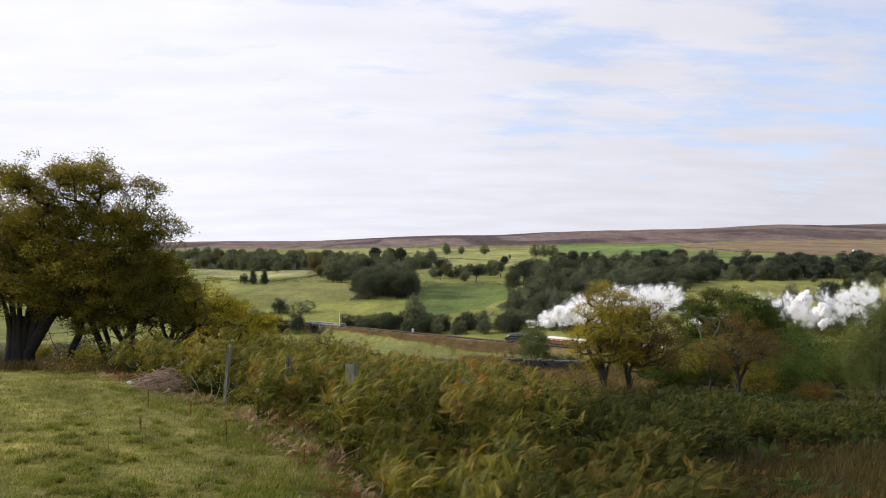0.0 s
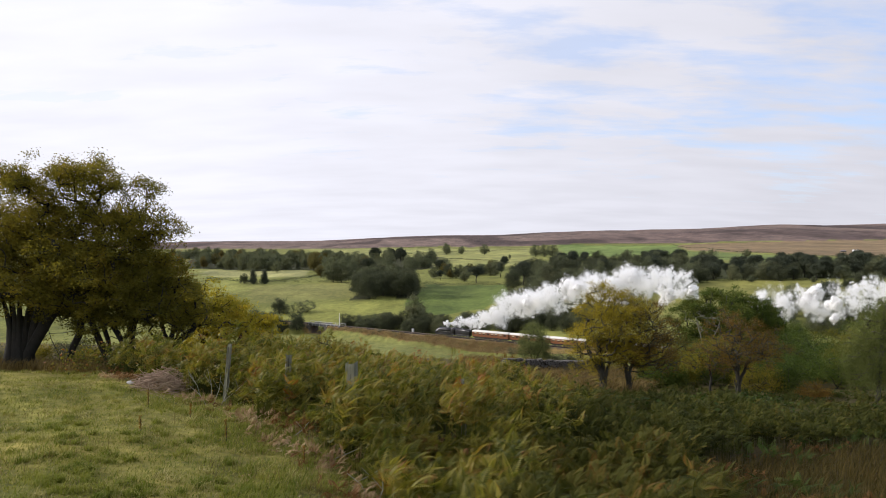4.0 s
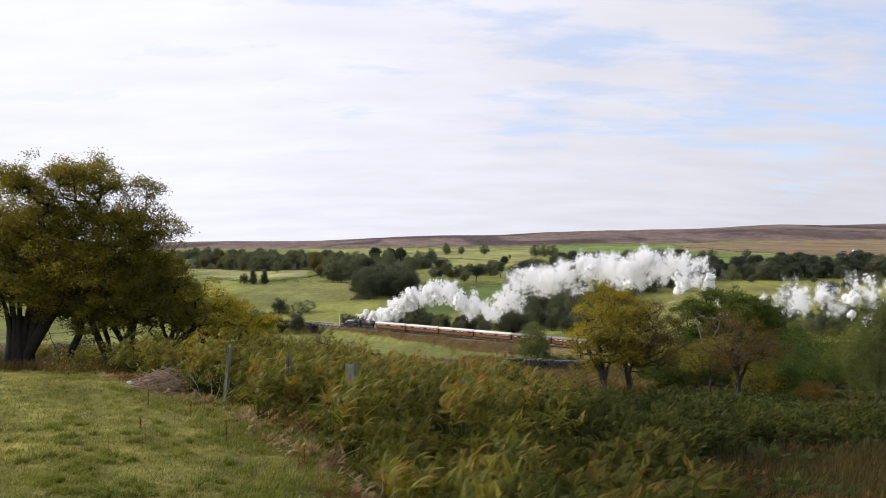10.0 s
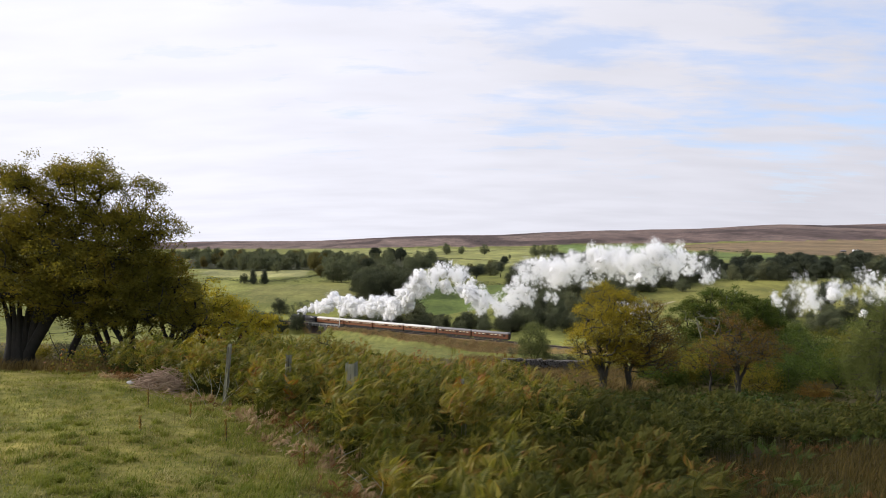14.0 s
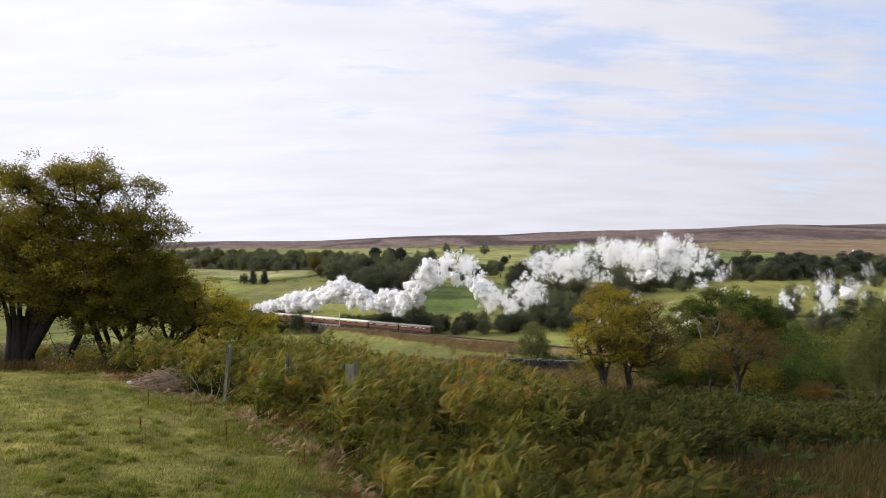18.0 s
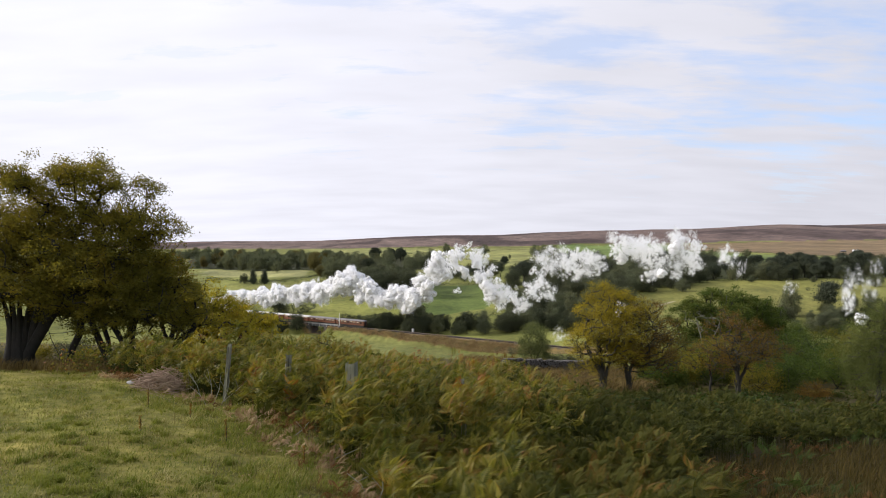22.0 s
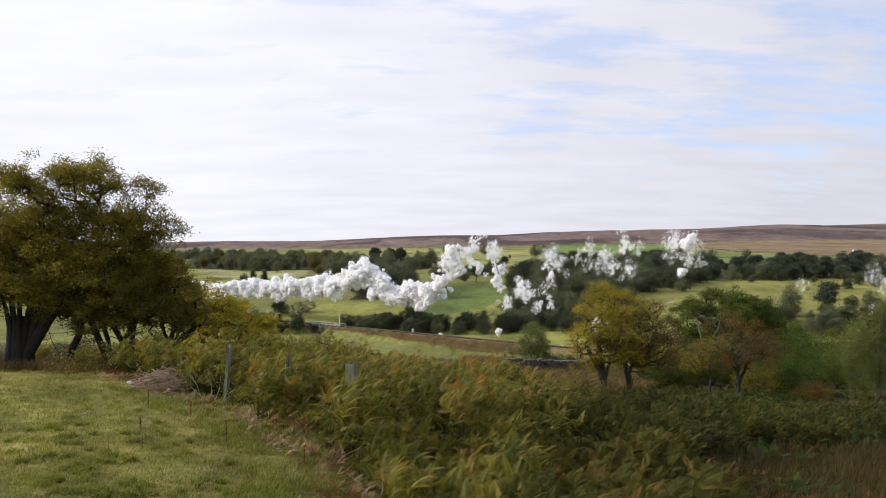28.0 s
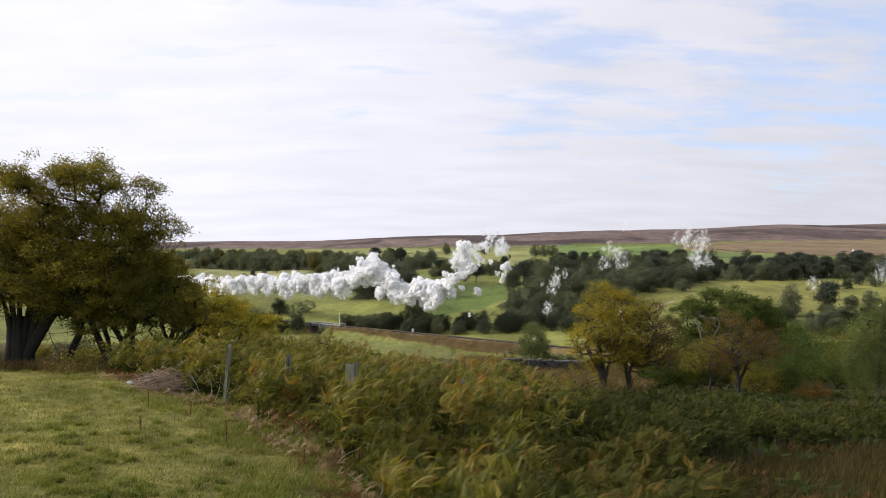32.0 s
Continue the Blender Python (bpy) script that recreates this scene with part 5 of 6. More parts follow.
make_undergrowth()


def make_fence_posts():
    def post(x, y, top, w, lean, seed, label):
        z0 = ground_z(x, y) - 0.1
        rng = random.Random(seed)
        base = thing("fence_post", pose(x, y, z0, lean[0], lean[1], rng.uniform(-20, 20)), label, "fence post", "old fence posts")
        bm = bmesh.new()
        h = top - z0
        box_bm(bm, (-w / 2, -w * .4, 0), (w / 2, w * .4, h), 0.012)
        bmesh.ops.subdivide_edges(bm, edges=[e for e in bm.edges if abs(e.verts[0].co.z - e.verts[1].co.z) > h * .5], cuts=6)
        for v in bm.verts:
            v.co.x += rng.uniform(-.008, .008)
            v.co.y += rng.uniform(-.008, .008)
            if v.co.z > h * .95:
                v.co.z += rng.uniform(-.11, .05)
        p = part("post", bm, M_POST, base)
        # splits in the end grain and rusty staples
        bm = bmesh.new()
        for k in range(1):
            x0 = rng.uniform(-w * .15, w * .15)
            box_bm(bm, (x0 - .004, -w * .41, h * rng.uniform(.5, .6)), (x0 + .004, -w * .39, h * .97))
        part("split", bm, M_BARK, p)
    post(-1.78, 13.5, 0.80, .20, (2, 1), 1, "thick weathered grey timber post standing in bracken")
    post(-3.24, 14.3, 0.80, .11, (0, 3), 2, "thin weathered timber post in undergrowth")
    post(-4.97, 15.8, 0.84, .09, (3, 7), 3, "leaning weathered timber post beside a brush pile")
    post(0.41, 13.0, 0.55, .09, (0, -2), 4, "short grey timber post almost hidden by bracken")


make_fence_posts()


def make_brush():
    rng = np.random.default_rng(8)
    base = thing("brush_pile", pose(-6.7, 16.6, ground_z(-6.7, 16.6)), "heap of cut dead twigs at the field edge", "brush pile")
    segs = []
    for i in range(560):
        a = rng.uniform(-.62, .62), rng.normal() * .35
        h = .44 * math.exp(-(a[0] / .55) ** 2) * rng.uniform(0, 1)
        th, L = rng.normal() * .9, rng.uniform(.2, .6)
        p = np.array([a[0], a[1], h + .02])
        d = np.array([math.cos(th), math.sin(th) * .6, rng.normal() * .28]) * L / 2
        r = rng.uniform(.005, .012)
        q0, q1 = p - d, p + d
        segs.append((*q0[:2], max(q0[2], 0.0), r, *q1[:2], max(q1[2], 0.0), r * .5))
    tagged(part("brushwood", mesh_np("brushwood", *tubes(segs, 4), M_TWIG), M_TWIG, base), kind="stuff")
    # loose dead sticks round the leaning post
    for i, (x, y, dx, dz, L) in enumerate([(-5.0, 15.5, .8, .7, 1.0), (-5.2, 15.6, -.15, 1, .75), (-5.1, 15.4, .25, 1, .65), (-5.4, 15.6, -.4, .8, .8), (-4.7, 15.4, .9, .25, .9), (-5.2, 15.3, -.6, .6, .6), (-4.9, 15.3, .3, .9, .6),
                                           (-1.4, 10.6, .8, .35, .5), (-1.1, 10.2, -.5, .5, .45), (-1.9, 11.5, .9, .3, .5), (-.95, 9.9, .2, .9, .4), (-2.7, 12.4, .6, .5, .4)]):
        b = thing("dead_stick", pose(x, y, ground_z(x, y)), "bare pale dead stick in the grass", "stick", "dead sticks")
        n = math.hypot(dx, dz)
        e = (dx / n * L, .1 * L, dz / n * L)
        sg = [(0, 0, -.03, .009, e[0] * .5 + .05, e[1] * .5, e[2] * .5, .007), (e[0] * .5 + .05, e[1] * .5, e[2] * .5, .007, *e, .004), (e[0] * .5 + .05, e[1] * .5, e[2] * .5, .005, e[0] * .6 - .12, e[1] * .7, e[2] * .8 + .06, .003)]
        part("stick", mesh_np("stick", *tubes(sg, 5), M_STICK), M_STICK, b)
    # dock stalks gone to seed
    for x, y, h in [(-3.65, 11.7, .40), (-5.0, 11.5, .30), (-5.9, 13.9, .42), (-4.8, 13.2, .3), (-2.2, 11.0, .3)]:
        b = thing("dock_plant", pose(x, y, ground_z(x, y) - .02, 0, rng.normal() * 5), "brown dock stalk gone to seed in pasture", "weed", "dock stalks")
        part("stalk", mesh_np("stalk", *tubes([(0, 0, 0, .007, .01, 0, h * .5, .006), (.01, 0, h * .5, .006, 0, 0, h, .003)], 5), M_BARK), M_BARK, b)
        P = np.stack([rng.normal(size=140) * .011, rng.normal(size=140) * .011, rng.uniform(h * .25, h * 1.02, 140)], -1)
        tagged(part("seed_head", mesh_np("seed_head", *leaf_quads(rng, P, .022, 0), M_LEAF_RUST), M_LEAF_RUST, b), kind="stuff")
    bm = bmesh.new()
    bmesh.ops.create_icosphere(bm, subdivisions=2, radius=.09)
    for v in bm.verts:
        v.co *= 1 + .25 * noise.noise(v.co * 14)
        v.co.z *= .6
    st = part("stone", bm, M_STONE_PALE, None)
    st.matrix_basis = pose(-7.6, 16.9, ground_z(-7.6, 16.9) + .03)
    tagged(st, "pale stone at the foot of a brush pile", "stone")


M_STONE_PALE = plain("pale_stone", (0.42, 0.41, 0.38), 0.9, scale=8.0, var=.2, bumps=.01)
make_brush()


def make_stone_wall():
    rng = random.Random(31)
    base = thing("dry_stone_wall", pose(0, 0, 0), "dark dry stone wall across the slope", "stone wall")
    variants = []
    for k in range(6):
        bm = bmesh.new()
        bmesh.ops.create_icosphere(bm, subdivisions=1, radius=.5)
        for v in bm.verts:
            v.co = Vector([max(-.36, min(.36, c * 1.25)) for c in v.co]) * (1 + .22 * noise.noise(v.co * 2.2 + Vector((k * 7, 0, 0))))
        me = bpy.data.meshes.new("stone")
        bm.to_mesh(me)
        bm.free()
        me.materials.append(M_STONE)
        variants.append(me)
    a, b = Vector((3.6, 39.8, 0)), Vector((10.6, 47.4, 0))
    L = (b - a).length
    turn = math.degrees(math.atan2(b.y - a.y, b.x - a.x))
    n = 0
    for row in range(7):
        x = rng.uniform(-.2, 0)
        while x < L and n < 320:
            w = rng.uniform(.14, .36) * (1.25 if row == 0 else 1)
            p = a.lerp(b, (x + w / 2) / L)
            z = ground_z(p.x, p.y) + .02 + row * .13 + rng.uniform(-.03, .03)
            ob = part("stone", variants[rng.randrange(6)], M_STONE, base, m=pose(p.x, p.y, z, rng.uniform(-12, 12), rng.uniform(-10, 10), turn + rng.uniform(-8, 8)))
            ob.scale = (w * 1.45, .55 + rng.uniform(-.1, .1), rng.uniform(.16, .25) if row < 5 else rng.uniform(.16, .34))
            x += w
            n += 1


make_stone_wall()


# ---- railway ----
M_RAIL = plain("rail_steel", (0.16, 0.13, 0.11), 0.5, 0.7, 4.0)
M_GIRDER = plain("bridge_iron", (0.075, 0.078, 0.085), 0.7, 0.0, 1.5, .4)
M_RAILING = plain("weathered_railing", (0.33, 0.33, 0.32), 0.7, 0.0, 2.0, .25)
M_WHITE = plain("white_paint", (0.72, 0.72, 0.70), 0.6, 0.0, 2.0, .08)
M_BLACK = plain("black_enamel", (0.012, 0.012, 0.014), 0.32, 0.0, 1.2, .35)
M_SOOT = plain("sooty_black", (0.018, 0.017, 0.017), 0.6, 0.0, 1.0, .4)
M_STEEL = plain("bright_steel", (0.45, 0.45, 0.46), 0.35, 0.8, 3.0, .15)
M_ROOF_WHITE = plain("white_roof", (0.66, 0.64, 0.60), 0.6, 0.0, .7, .12)
M_ROOF_GREY = plain("grey_roof", (0.20, 0.19, 0.19), 0.7, 0.0, .7, .2)
M_COACH_GLASS = plain("carriage_glass", (0.025, 0.025, 0.028), 0.08, 0.0, .5, .3)
M_CREAM = plain("cream_blind", (0.60, 0.55, 0.42), 0.6, 0.0, 2.0, .1)


def teak(name, c):
    def build(nt, b):
        f = noise_node(nt, 2.2, 6.0, .6, stretch=(.25, 1, 3.0))
        g = noise_node(nt, 0.5, 3.0)
        col = ramp_node(nt, f, (.3, tuple(v * .7 for v in c)), (.7, tuple(v * 1.3 for v in c)))
        col = mixed(nt, .4, col, ramp_node(nt, g, (.3, tuple(v * .7 for v in c)), (.7, tuple(v * 1.2 for v in c))))
        nt.links.new(col, b.inputs["Base Color"])
        b.inputs["Roughness"].default_value = .3
        b.inputs["Coat Weight"].default_value = .3
    return material(name, build)


M_TEAK = teak("varnished_teak", (0.175, 0.064, 0.027))
M_TEAK_DARK = teak("dark_teak", (0.125, 0.044, 0.022))


def track_point(s, side=0.0):
    return (TRACK0[0] + TRACK_U[0] * s - TRACK_U[1] * side, TRACK0[1] + TRACK_U[1] * s + TRACK_U[0] * side)


HEADING = math.degrees(math.atan2(-TRACK_U[1], -TRACK_U[0]))
GRADE = math.degrees(math.atan(0.0095))


def on_track(s, side=0.0, up=0.0):
    x, y = track_point(s, side)
    return pose(x, y, rail_z(s) + up, 0, -GRADE, HEADING)


def make_railway():
    line = thing("railway_track", on_track(-45), "single railway line on sleepers and ballast", "railway track", kind="structure")
    for y in (-.75, .75):
        bm = bmesh.new()
        box_bm(bm, (-370, y - .035, -.15), (370, y + .035, 0.0))
        part("rail", bm, M_RAIL, line)
    V, F = [], []
    for i in range(900):
        x = -300 + i * .7
        k = len(V)
        for dx in (-.13, .13):
            for dy in (-1.3, 1.3):
                for z in (-.45, -.16):
                    V.append((x + dx, dy, z))
        F += [(k, k + 1, k + 3, k + 2), (k + 4, k + 6, k + 7, k + 5), (k + 1, k + 5, k + 7, k + 3), (k, k + 4, k + 5, k + 1), (k + 2, k + 3, k + 7, k + 6)]
    tagged(part("sleepers", mesh_np("sleepers", V, F, M_BARK), M_BARK, line), kind="stuff")
    # underbridge with iron girders and stone abutments
    br = thing("railway_bridge", on_track(-8), "small iron girder railway bridge with stone abutments", "bridge")
    for y in (-2.3, 2.3):
        bm = bmesh.new()
        box_bm(bm, (-6.5, y - .15, -1.1), (6.5, y + .15, .35), .03)
        for i in range(9):
            box_bm(bm, (-6.2 + i * 1.53, y - .24, -1.1), (-6.1 + i * 1.53, y + .24, .3))
        part("girder", bm, M_GIRDER, br)
    bm = bmesh.new()
    box_bm(bm, (-6.5, -2.2, -.6), (6.5, 2.2, -.2))
    part("deck", bm, M_GIRDER, br)
    for x in (-6.0, 6.0):
        bm = bmesh.new()
        box_bm(bm, (x - 1.3, -3.4, -9), (x + 1.3, 3.4, -1.0), .1)
        part("abutment", bm, M_STONE, br)
    # post and rail fence along the bank top
    fence = thing("lineside_fence", on_track(-3, -2.6), "grey post and rail fence on the bridge approach", "fence")
    fence.matrix_basis = on_track(-3, -3.0)
    for i in range(9):
        bm = bmesh.new()
        box_bm(bm, (-10 + i * 2.6, -.07, -1.2), (-9.86 + i * 2.6, .07, .75))
        part("fence_stake", bm, M_RAILING, fence)
    for z in (.25, .65):
        bm = bmesh.new()
        box_bm(bm, (-10, -.05, z - .09), (11.2, .05, z + .09))
        part("fence_rail", bm, M_RAILING, fence)
    far = thing("lineside_fence", on_track(-3, 3.0), "grey post and rail fence behind the line", "fence")
    for i in range(8):
        bm = bmesh.new()
        box_bm(bm, (-10 + i * 3.6, -.07, -1.2), (-9.86 + i * 3.6, .07, .75))
        part("fence_stake", bm, M_RAILING, far)
    bm = bmesh.new()
    box_bm(bm, (-10, -.05, .5), (15.4, .05, .68))
    part("fence_rail", bm, M_RAILING, far)
    sg = thing("signal_post", on_track(8.2, -3.4), "slim white railway post beside the line", "post")
    bm = bmesh.new()
    cyl_bm(bm, (0, 0, -1), (0, 0, 6.4), .2, .14, 12)
    part("post", bm, M_WHITE, sg)
    bm = bmesh.new()
    cyl_bm(bm, (0, 0, 6.4), (0, 0, 6.9), .12, .02, 10)
    part("finial", bm, M_WHITE, sg)
    bm = bmesh.new()
    box_bm(bm, (-.35, -.35, -.9), (.35, .35, .1), .03)
    part("foot", bm, M_GIRDER, sg)
    mk = thing("lineside_cabinet", on_track(50, 3.6), "small pale lineside equipment box", "cabinet")
    bm = bmesh.new()
    box_bm(bm, (-.5, -.4, -1.0), (.5, .4, 1.0), .04)
    part("case", bm, M_RAILING, mk)
    bm = bmesh.new()
    box_bm(bm, (-.58, -.48, 1.0), (.58, .48, 1.1), .03)
    part("lid", bm, M_WHITE, mk)


make_railway()


def loft(sections, ring=20):
    """Closed skin through sections (x, half width, bottom, top, roundness)."""
    bm = bmesh.new()
    rows = []
    for x, w, z0, z1, p in sections:
        row = []
        for i in range(ring):
            a = 2 * math.pi * (i + .5) / ring
            c, s = math.cos(a), math.sin(a)
            e = 2.0 / p
            row.append(bm.verts.new((x, w * math.copysign(abs(c) ** e, c), (z0 + z1) / 2 + (z1 - z0) / 2 * math.copysign(abs(s) ** e, s))))
        rows.append(row)
    for r0, r1 in zip(rows, rows[1:]):
        for i in range(ring):
            bm.faces.new((r0[i], r1[i], r1[(i + 1) % ring], r0[(i + 1) % ring]))
    bm.faces.new(rows[0])
    bm.faces.new(rows[-1][::-1])
    bmesh.ops.recalc_face_normals(bm, faces=bm.faces)
    for f in bm.faces:
        f.smooth = True
    return bm


def wheel_mesh(name, r, spokes):
    bm = bmesh.new()
    cyl_bm(bm, (0, -.06, 0), (0, .06, 0), r * .22, seg=12)
    for k in range(spokes):
        a = 2 * math.pi * k / spokes
        cyl_bm(bm, (0, 0, 0), (math.cos(a) * r * .9, 0, math.sin(a) * r * .9), .045, .035, 6)
    seg = 24
    for k in range(seg):
        a0, a1 = 2 * math.pi * k / seg, 2 * math.pi * (k + 1) / seg
        q = [(math.cos(a) * rr, y, math.sin(a) * rr) for a in (a0, a1) for rr in (r * .86, r) for y in (-.07, .07)]
        v = [bm.verts.new(c) for c in q]
        for f in ((2, 3, 7, 6), (0, 4, 5, 1), (0, 2, 6, 4), (1, 5, 7, 3)):
            bm.faces.new([v[i] for i in f])
    me = bpy.data.meshes.new(name)
    bm.to_mesh(me)
    bm.free()
    me.materials.append(M_SOOT)
    return me


BIG_WHEEL, SMALL_WHEEL, COACH_WHEEL = wheel_mesh("driving_wheel", 1.0, 14), wheel_mesh("bogie_wheel", .48, 10), wheel_mesh("wheel", .53, 8)


def make_locomotive():
    loco = thing("steam_locomotive", on_track(100), "black streamlined steam express locomotive under steam", "locomotive")
    # x runs forward; the middle of the engine is the origin
    part("casing", loft([(6.35, .95, .55, 1.0, 2.6), (6.2, 1.2, .5, 1.7, 2.6), (5.7, 1.3, .5, 2.5, 2.6), (5.0, 1.3, .6, 3.15, 2.5), (4.0, 1.3, 1.2, 3.7, 2.4), (3.0, 1.3, 1.5, 3.86, 2.3), (0, 1.3, 1.5, 3.88, 2.3), (-2.6, 1.34, 1.45, 3.9, 2.4)]), M_BLACK, loco)
    part("cab", loft([(-2.55, 1.38, 1.2, 3.92, 5), (-4.7, 1.38, 1.2, 3.9, 5)]), M_BLACK, loco)
    for y in (-1, 1):
        bm = bmesh.new()
        box_bm(bm, (-4.4, y * 1.39 - .02, 2.55), (-3.3, y * 1.39 + .02, 3.25), .02)
        part("cab_window", bm, M_COACH_GLASS, loco)
        # sweeping side valance
        bm = bmesh.new()
        n = 26
        rows = []
        for i in range(n):
            x = 6.0 - i * 8.4 / (n - 1)
            lowz = .75 + .75 * math.sin(min(1, i / (n - 1) * 1.4) * math.pi) ** .8
            rows.append([bm.verts.new((x, y * 1.32, lowz)), bm.verts.new((x, y * 1.36, 1.95)), bm.verts.new((x, y * 1.1, 2.0)), bm.verts.new((x, y * 1.1, lowz))])
        for r0, r1 in zip(rows, rows[1:]):
            for k in range(4):
                bm.faces.new((r0[k], r0[(k + 1) % 4], r1[(k + 1) % 4], r1[k]))
        bmesh.ops.recalc_face_normals(bm, faces=bm.faces)
        part("valance", bm, M_BLACK, loco)
        bm = bmesh.new()
        box_bm(bm, (-2.4, y * 1.385 - .012, 1.96), (5.4, y * 1.385 + .012, 2.04))
        part("handrail", bm, M_STEEL, loco, "bright steel handrail")
        for x in (1.9, -.3, -2.5 + .3):
            part("driving_wheel", BIG_WHEEL, M_SOOT, loco, m=pose(x, y * .8, 1.0))
        for x in (5.2, 3.5):
            part("bogie_wheel", SMALL_WHEEL, M_SOOT, loco, m=pose(x, y * .8, .48))
        part("trailing_wheel", SMALL_WHEEL, M_SOOT, loco, m=pose(-4.0, y * .8, .55))
        bm = bmesh.new()
        box_bm(bm, (-2.2, y * 1.02 - .04, .72), (2.0, y * 1.02 + .04, .88), .02)
        part("coupling_rod", bm, M_STEEL, loco, "bright steel coupling rod")
        bm = bmesh.new()
        cyl_bm(bm, (6.3, y * .88, 1.05), (6.85, y * .88, 1.05), .1, .1, 10)
        cyl_bm(bm, (6.8, y * .88, 1.05), (6.88, y * .88, 1.05), .23, .23, 14)
        part("buffer", bm, M_SOOT, loco)
    part("chimney", loft([(4.15, .26, 3.6, 4.02, 2), (3.9, .36, 3.6, 4.1, 2), (3.5, .36, 3.6, 4.1, 2), (3.1, .2, 3.6, 4.0, 2)]), M_SOOT, loco)
    bm = bmesh.new()
    box_bm(bm, (-4.5, -1.1, .55), (5.6, 1.1, 1.35))
    part("frame", bm, M_SOOT, loco)
    # tender
    tender = part("tender", loft([(-5.3, 1.36, 1.15, 3.75, 6), (-12.6, 1.36, 1.15, 3.6, 6), (-12.9, 1.3, 1.2, 3.4, 6)]), M_BLACK, loco)
    bm = bmesh.new()
    bmesh.ops.create_grid(bm, x_segments=14, y_segments=6, size=1)
    for v in bm.verts:
        v.co = Vector((-8.4 + v.co.x * 2.8, v.co.y * 1.1, 3.66 + .22 * noise.noise(v.co * 5) + .2 * (1 - v.co.y ** 2)))
    part("coal", bm, M_SOOT, tender, "heaped coal")
    bm = bmesh.new()
    box_bm(bm, (-12.7, -1.15, .5), (-5.4, 1.15, 1.2), .02)
    part("tender_frame", bm, M_SOOT, tender)
    for x in (-6.3, -8.1, -9.9, -11.7):
        for y in (-.9, .9):
            part("wheel", COACH_WHEEL, M_SOOT, tender, m=pose(x, y, .6))
    for z in (1.25, 3.0):
        bm = bmesh.new()
        for y in (-1.37, 1.37):
            box_bm(bm, (-12.4, y - .008, z), (-5.5, y + .008, z + .04))
        part("lining", bm, M_STEEL, tender)
    return loco


def make_coach(body_mat, roof_mat, label, n_win):
    c = thing("railway_carriage", on_track(150), label, "carriage", "train carriages")
    L = 9.3
    bm = bmesh.new()
    box_bm(bm, (-L, -1.38, 1.05), (L, 1.38, 3.02), .05)
    body = part("body", bm, body_mat, c)
    # arched roof
    part("roof", loft([(-L - .05, 1.30, 2.75, 3.72, 2.6), (-L + .5, 1.43, 2.72, 3.84, 2.6), (L - .5, 1.43, 2.72, 3.84, 2.6), (L + .05, 1.30, 2.75, 3.72, 2.6)], 24), roof_mat, c)
    bm = bmesh.new()
    box_bm(bm, (-L + .1, -1.1, .62), (L - .1, 1.1, 1.04))
    for x in (-2.5, .5, 2.6):
        box_bm(bm, (x - .8, -1.2, .3), (x + .8, 1.2, .7), .04)
    part("underframe", bm, M_SOOT, c)
    me_w, me_f = bpy.data.meshes.new("window"), bpy.data.meshes.new("window_frame")
    pitch = (2 * L - 1.6) / n_win
    w = pitch * .56
    bm = bmesh.new()
    box_bm(bm, (-w / 2, -.012, 0), (w / 2, .012, .78), .01)
    bm.to_mesh(me_w)
    bm.free()
    me_w.materials.append(M_COACH_GLASS)
    me_b = bpy.data.meshes.new("blind")
    bm = bmesh.new()
    box_bm(bm, (-w / 2 + .02, -.003, .40), (w / 2 - .02, .003, .77))
    bm.to_mesh(me_b)
    bm.free()
    me_b.materials.append(M_CREAM)
    bm = bmesh.new()
    for lo, hi in (((-w / 2 - .05, -.02, -.05), (w / 2 + .05, .02, 0)), ((-w / 2 - .05, -.02, .78), (w / 2 + .05, .02, .84)), ((-w / 2 - .05, -.02, 0), (-w / 2, .02, .78)), ((w / 2, -.02, 0), (w / 2 + .05, .02, .78))):
        box_bm(bm, lo, hi)
    bm.to_mesh(me_f)
    bm.free()
    me_f.materials.append(body_mat)
    for y in (-1.39, 1.39):
        for i in range(n_win):
            x = -L + .8 + pitch * (i + .5)
            ob = part("window", me_w, M_COACH_GLASS, body, m=pose(x, y, 2.02))
            part("window_frame", me_f, body_mat, body, m=pose(x, y * 1.004, 2.02))
            if (i * 5 + n_win) % 4:
                part("blind", me_b, M_CREAM, body, "cream blind drawn half down", m=pose(x, y * 1.011, 2.02))
        for z in (1.98, 2.90, 1.35):
            bm = bmesh.new()
            box_bm(bm, (-L + .05, y - .015, z - .05), (L - .05, y + .015, z))
            part("beading", bm, body_mat, body)
        for x in (-L + .55, L - .55):
            bm = bmesh.new()
            box_bm(bm, (x - .33, y - .012, 1.15), (x + .33, y + .012, 2.86), .01)
            part("door", bm, M_TEAK_DARK, body)
    bm = bmesh.new()
    for x in (-L - .28, L + .02):
        box_bm(bm, (x, -.55, 1.1), (x + .26, .55, 3.2), .03)
    part("gangway", bm, M_SOOT, c)
    for i in range(5):
        bm = bmesh.new()
        cyl_bm(bm, (-7 + i * 3.5, .35, 3.78), (-7 + i * 3.5, .35, 3.98), .16, .1, 8)
        part("roof_vent", bm, roof_mat, c)
    for bx in (-6.4, 6.4):
        bm = bmesh.new()
        for y in (-1.0, 1.0):
            box_bm(bm, (bx - 1.9, y - .06, .42), (bx + 1.9, y + .06, .72), .03)
        box_bm(bm, (bx - .3, -1, .4), (bx + .3, 1, .65))
        bog = part("bogie", bm, M_SOOT, c)
        for x in (-1.3, 1.3):
            for y in (-.78, .78):
                part("wheel", COACH_WHEEL, M_SOOT, bog, m=pose(bx + x, y, .53))
    return c


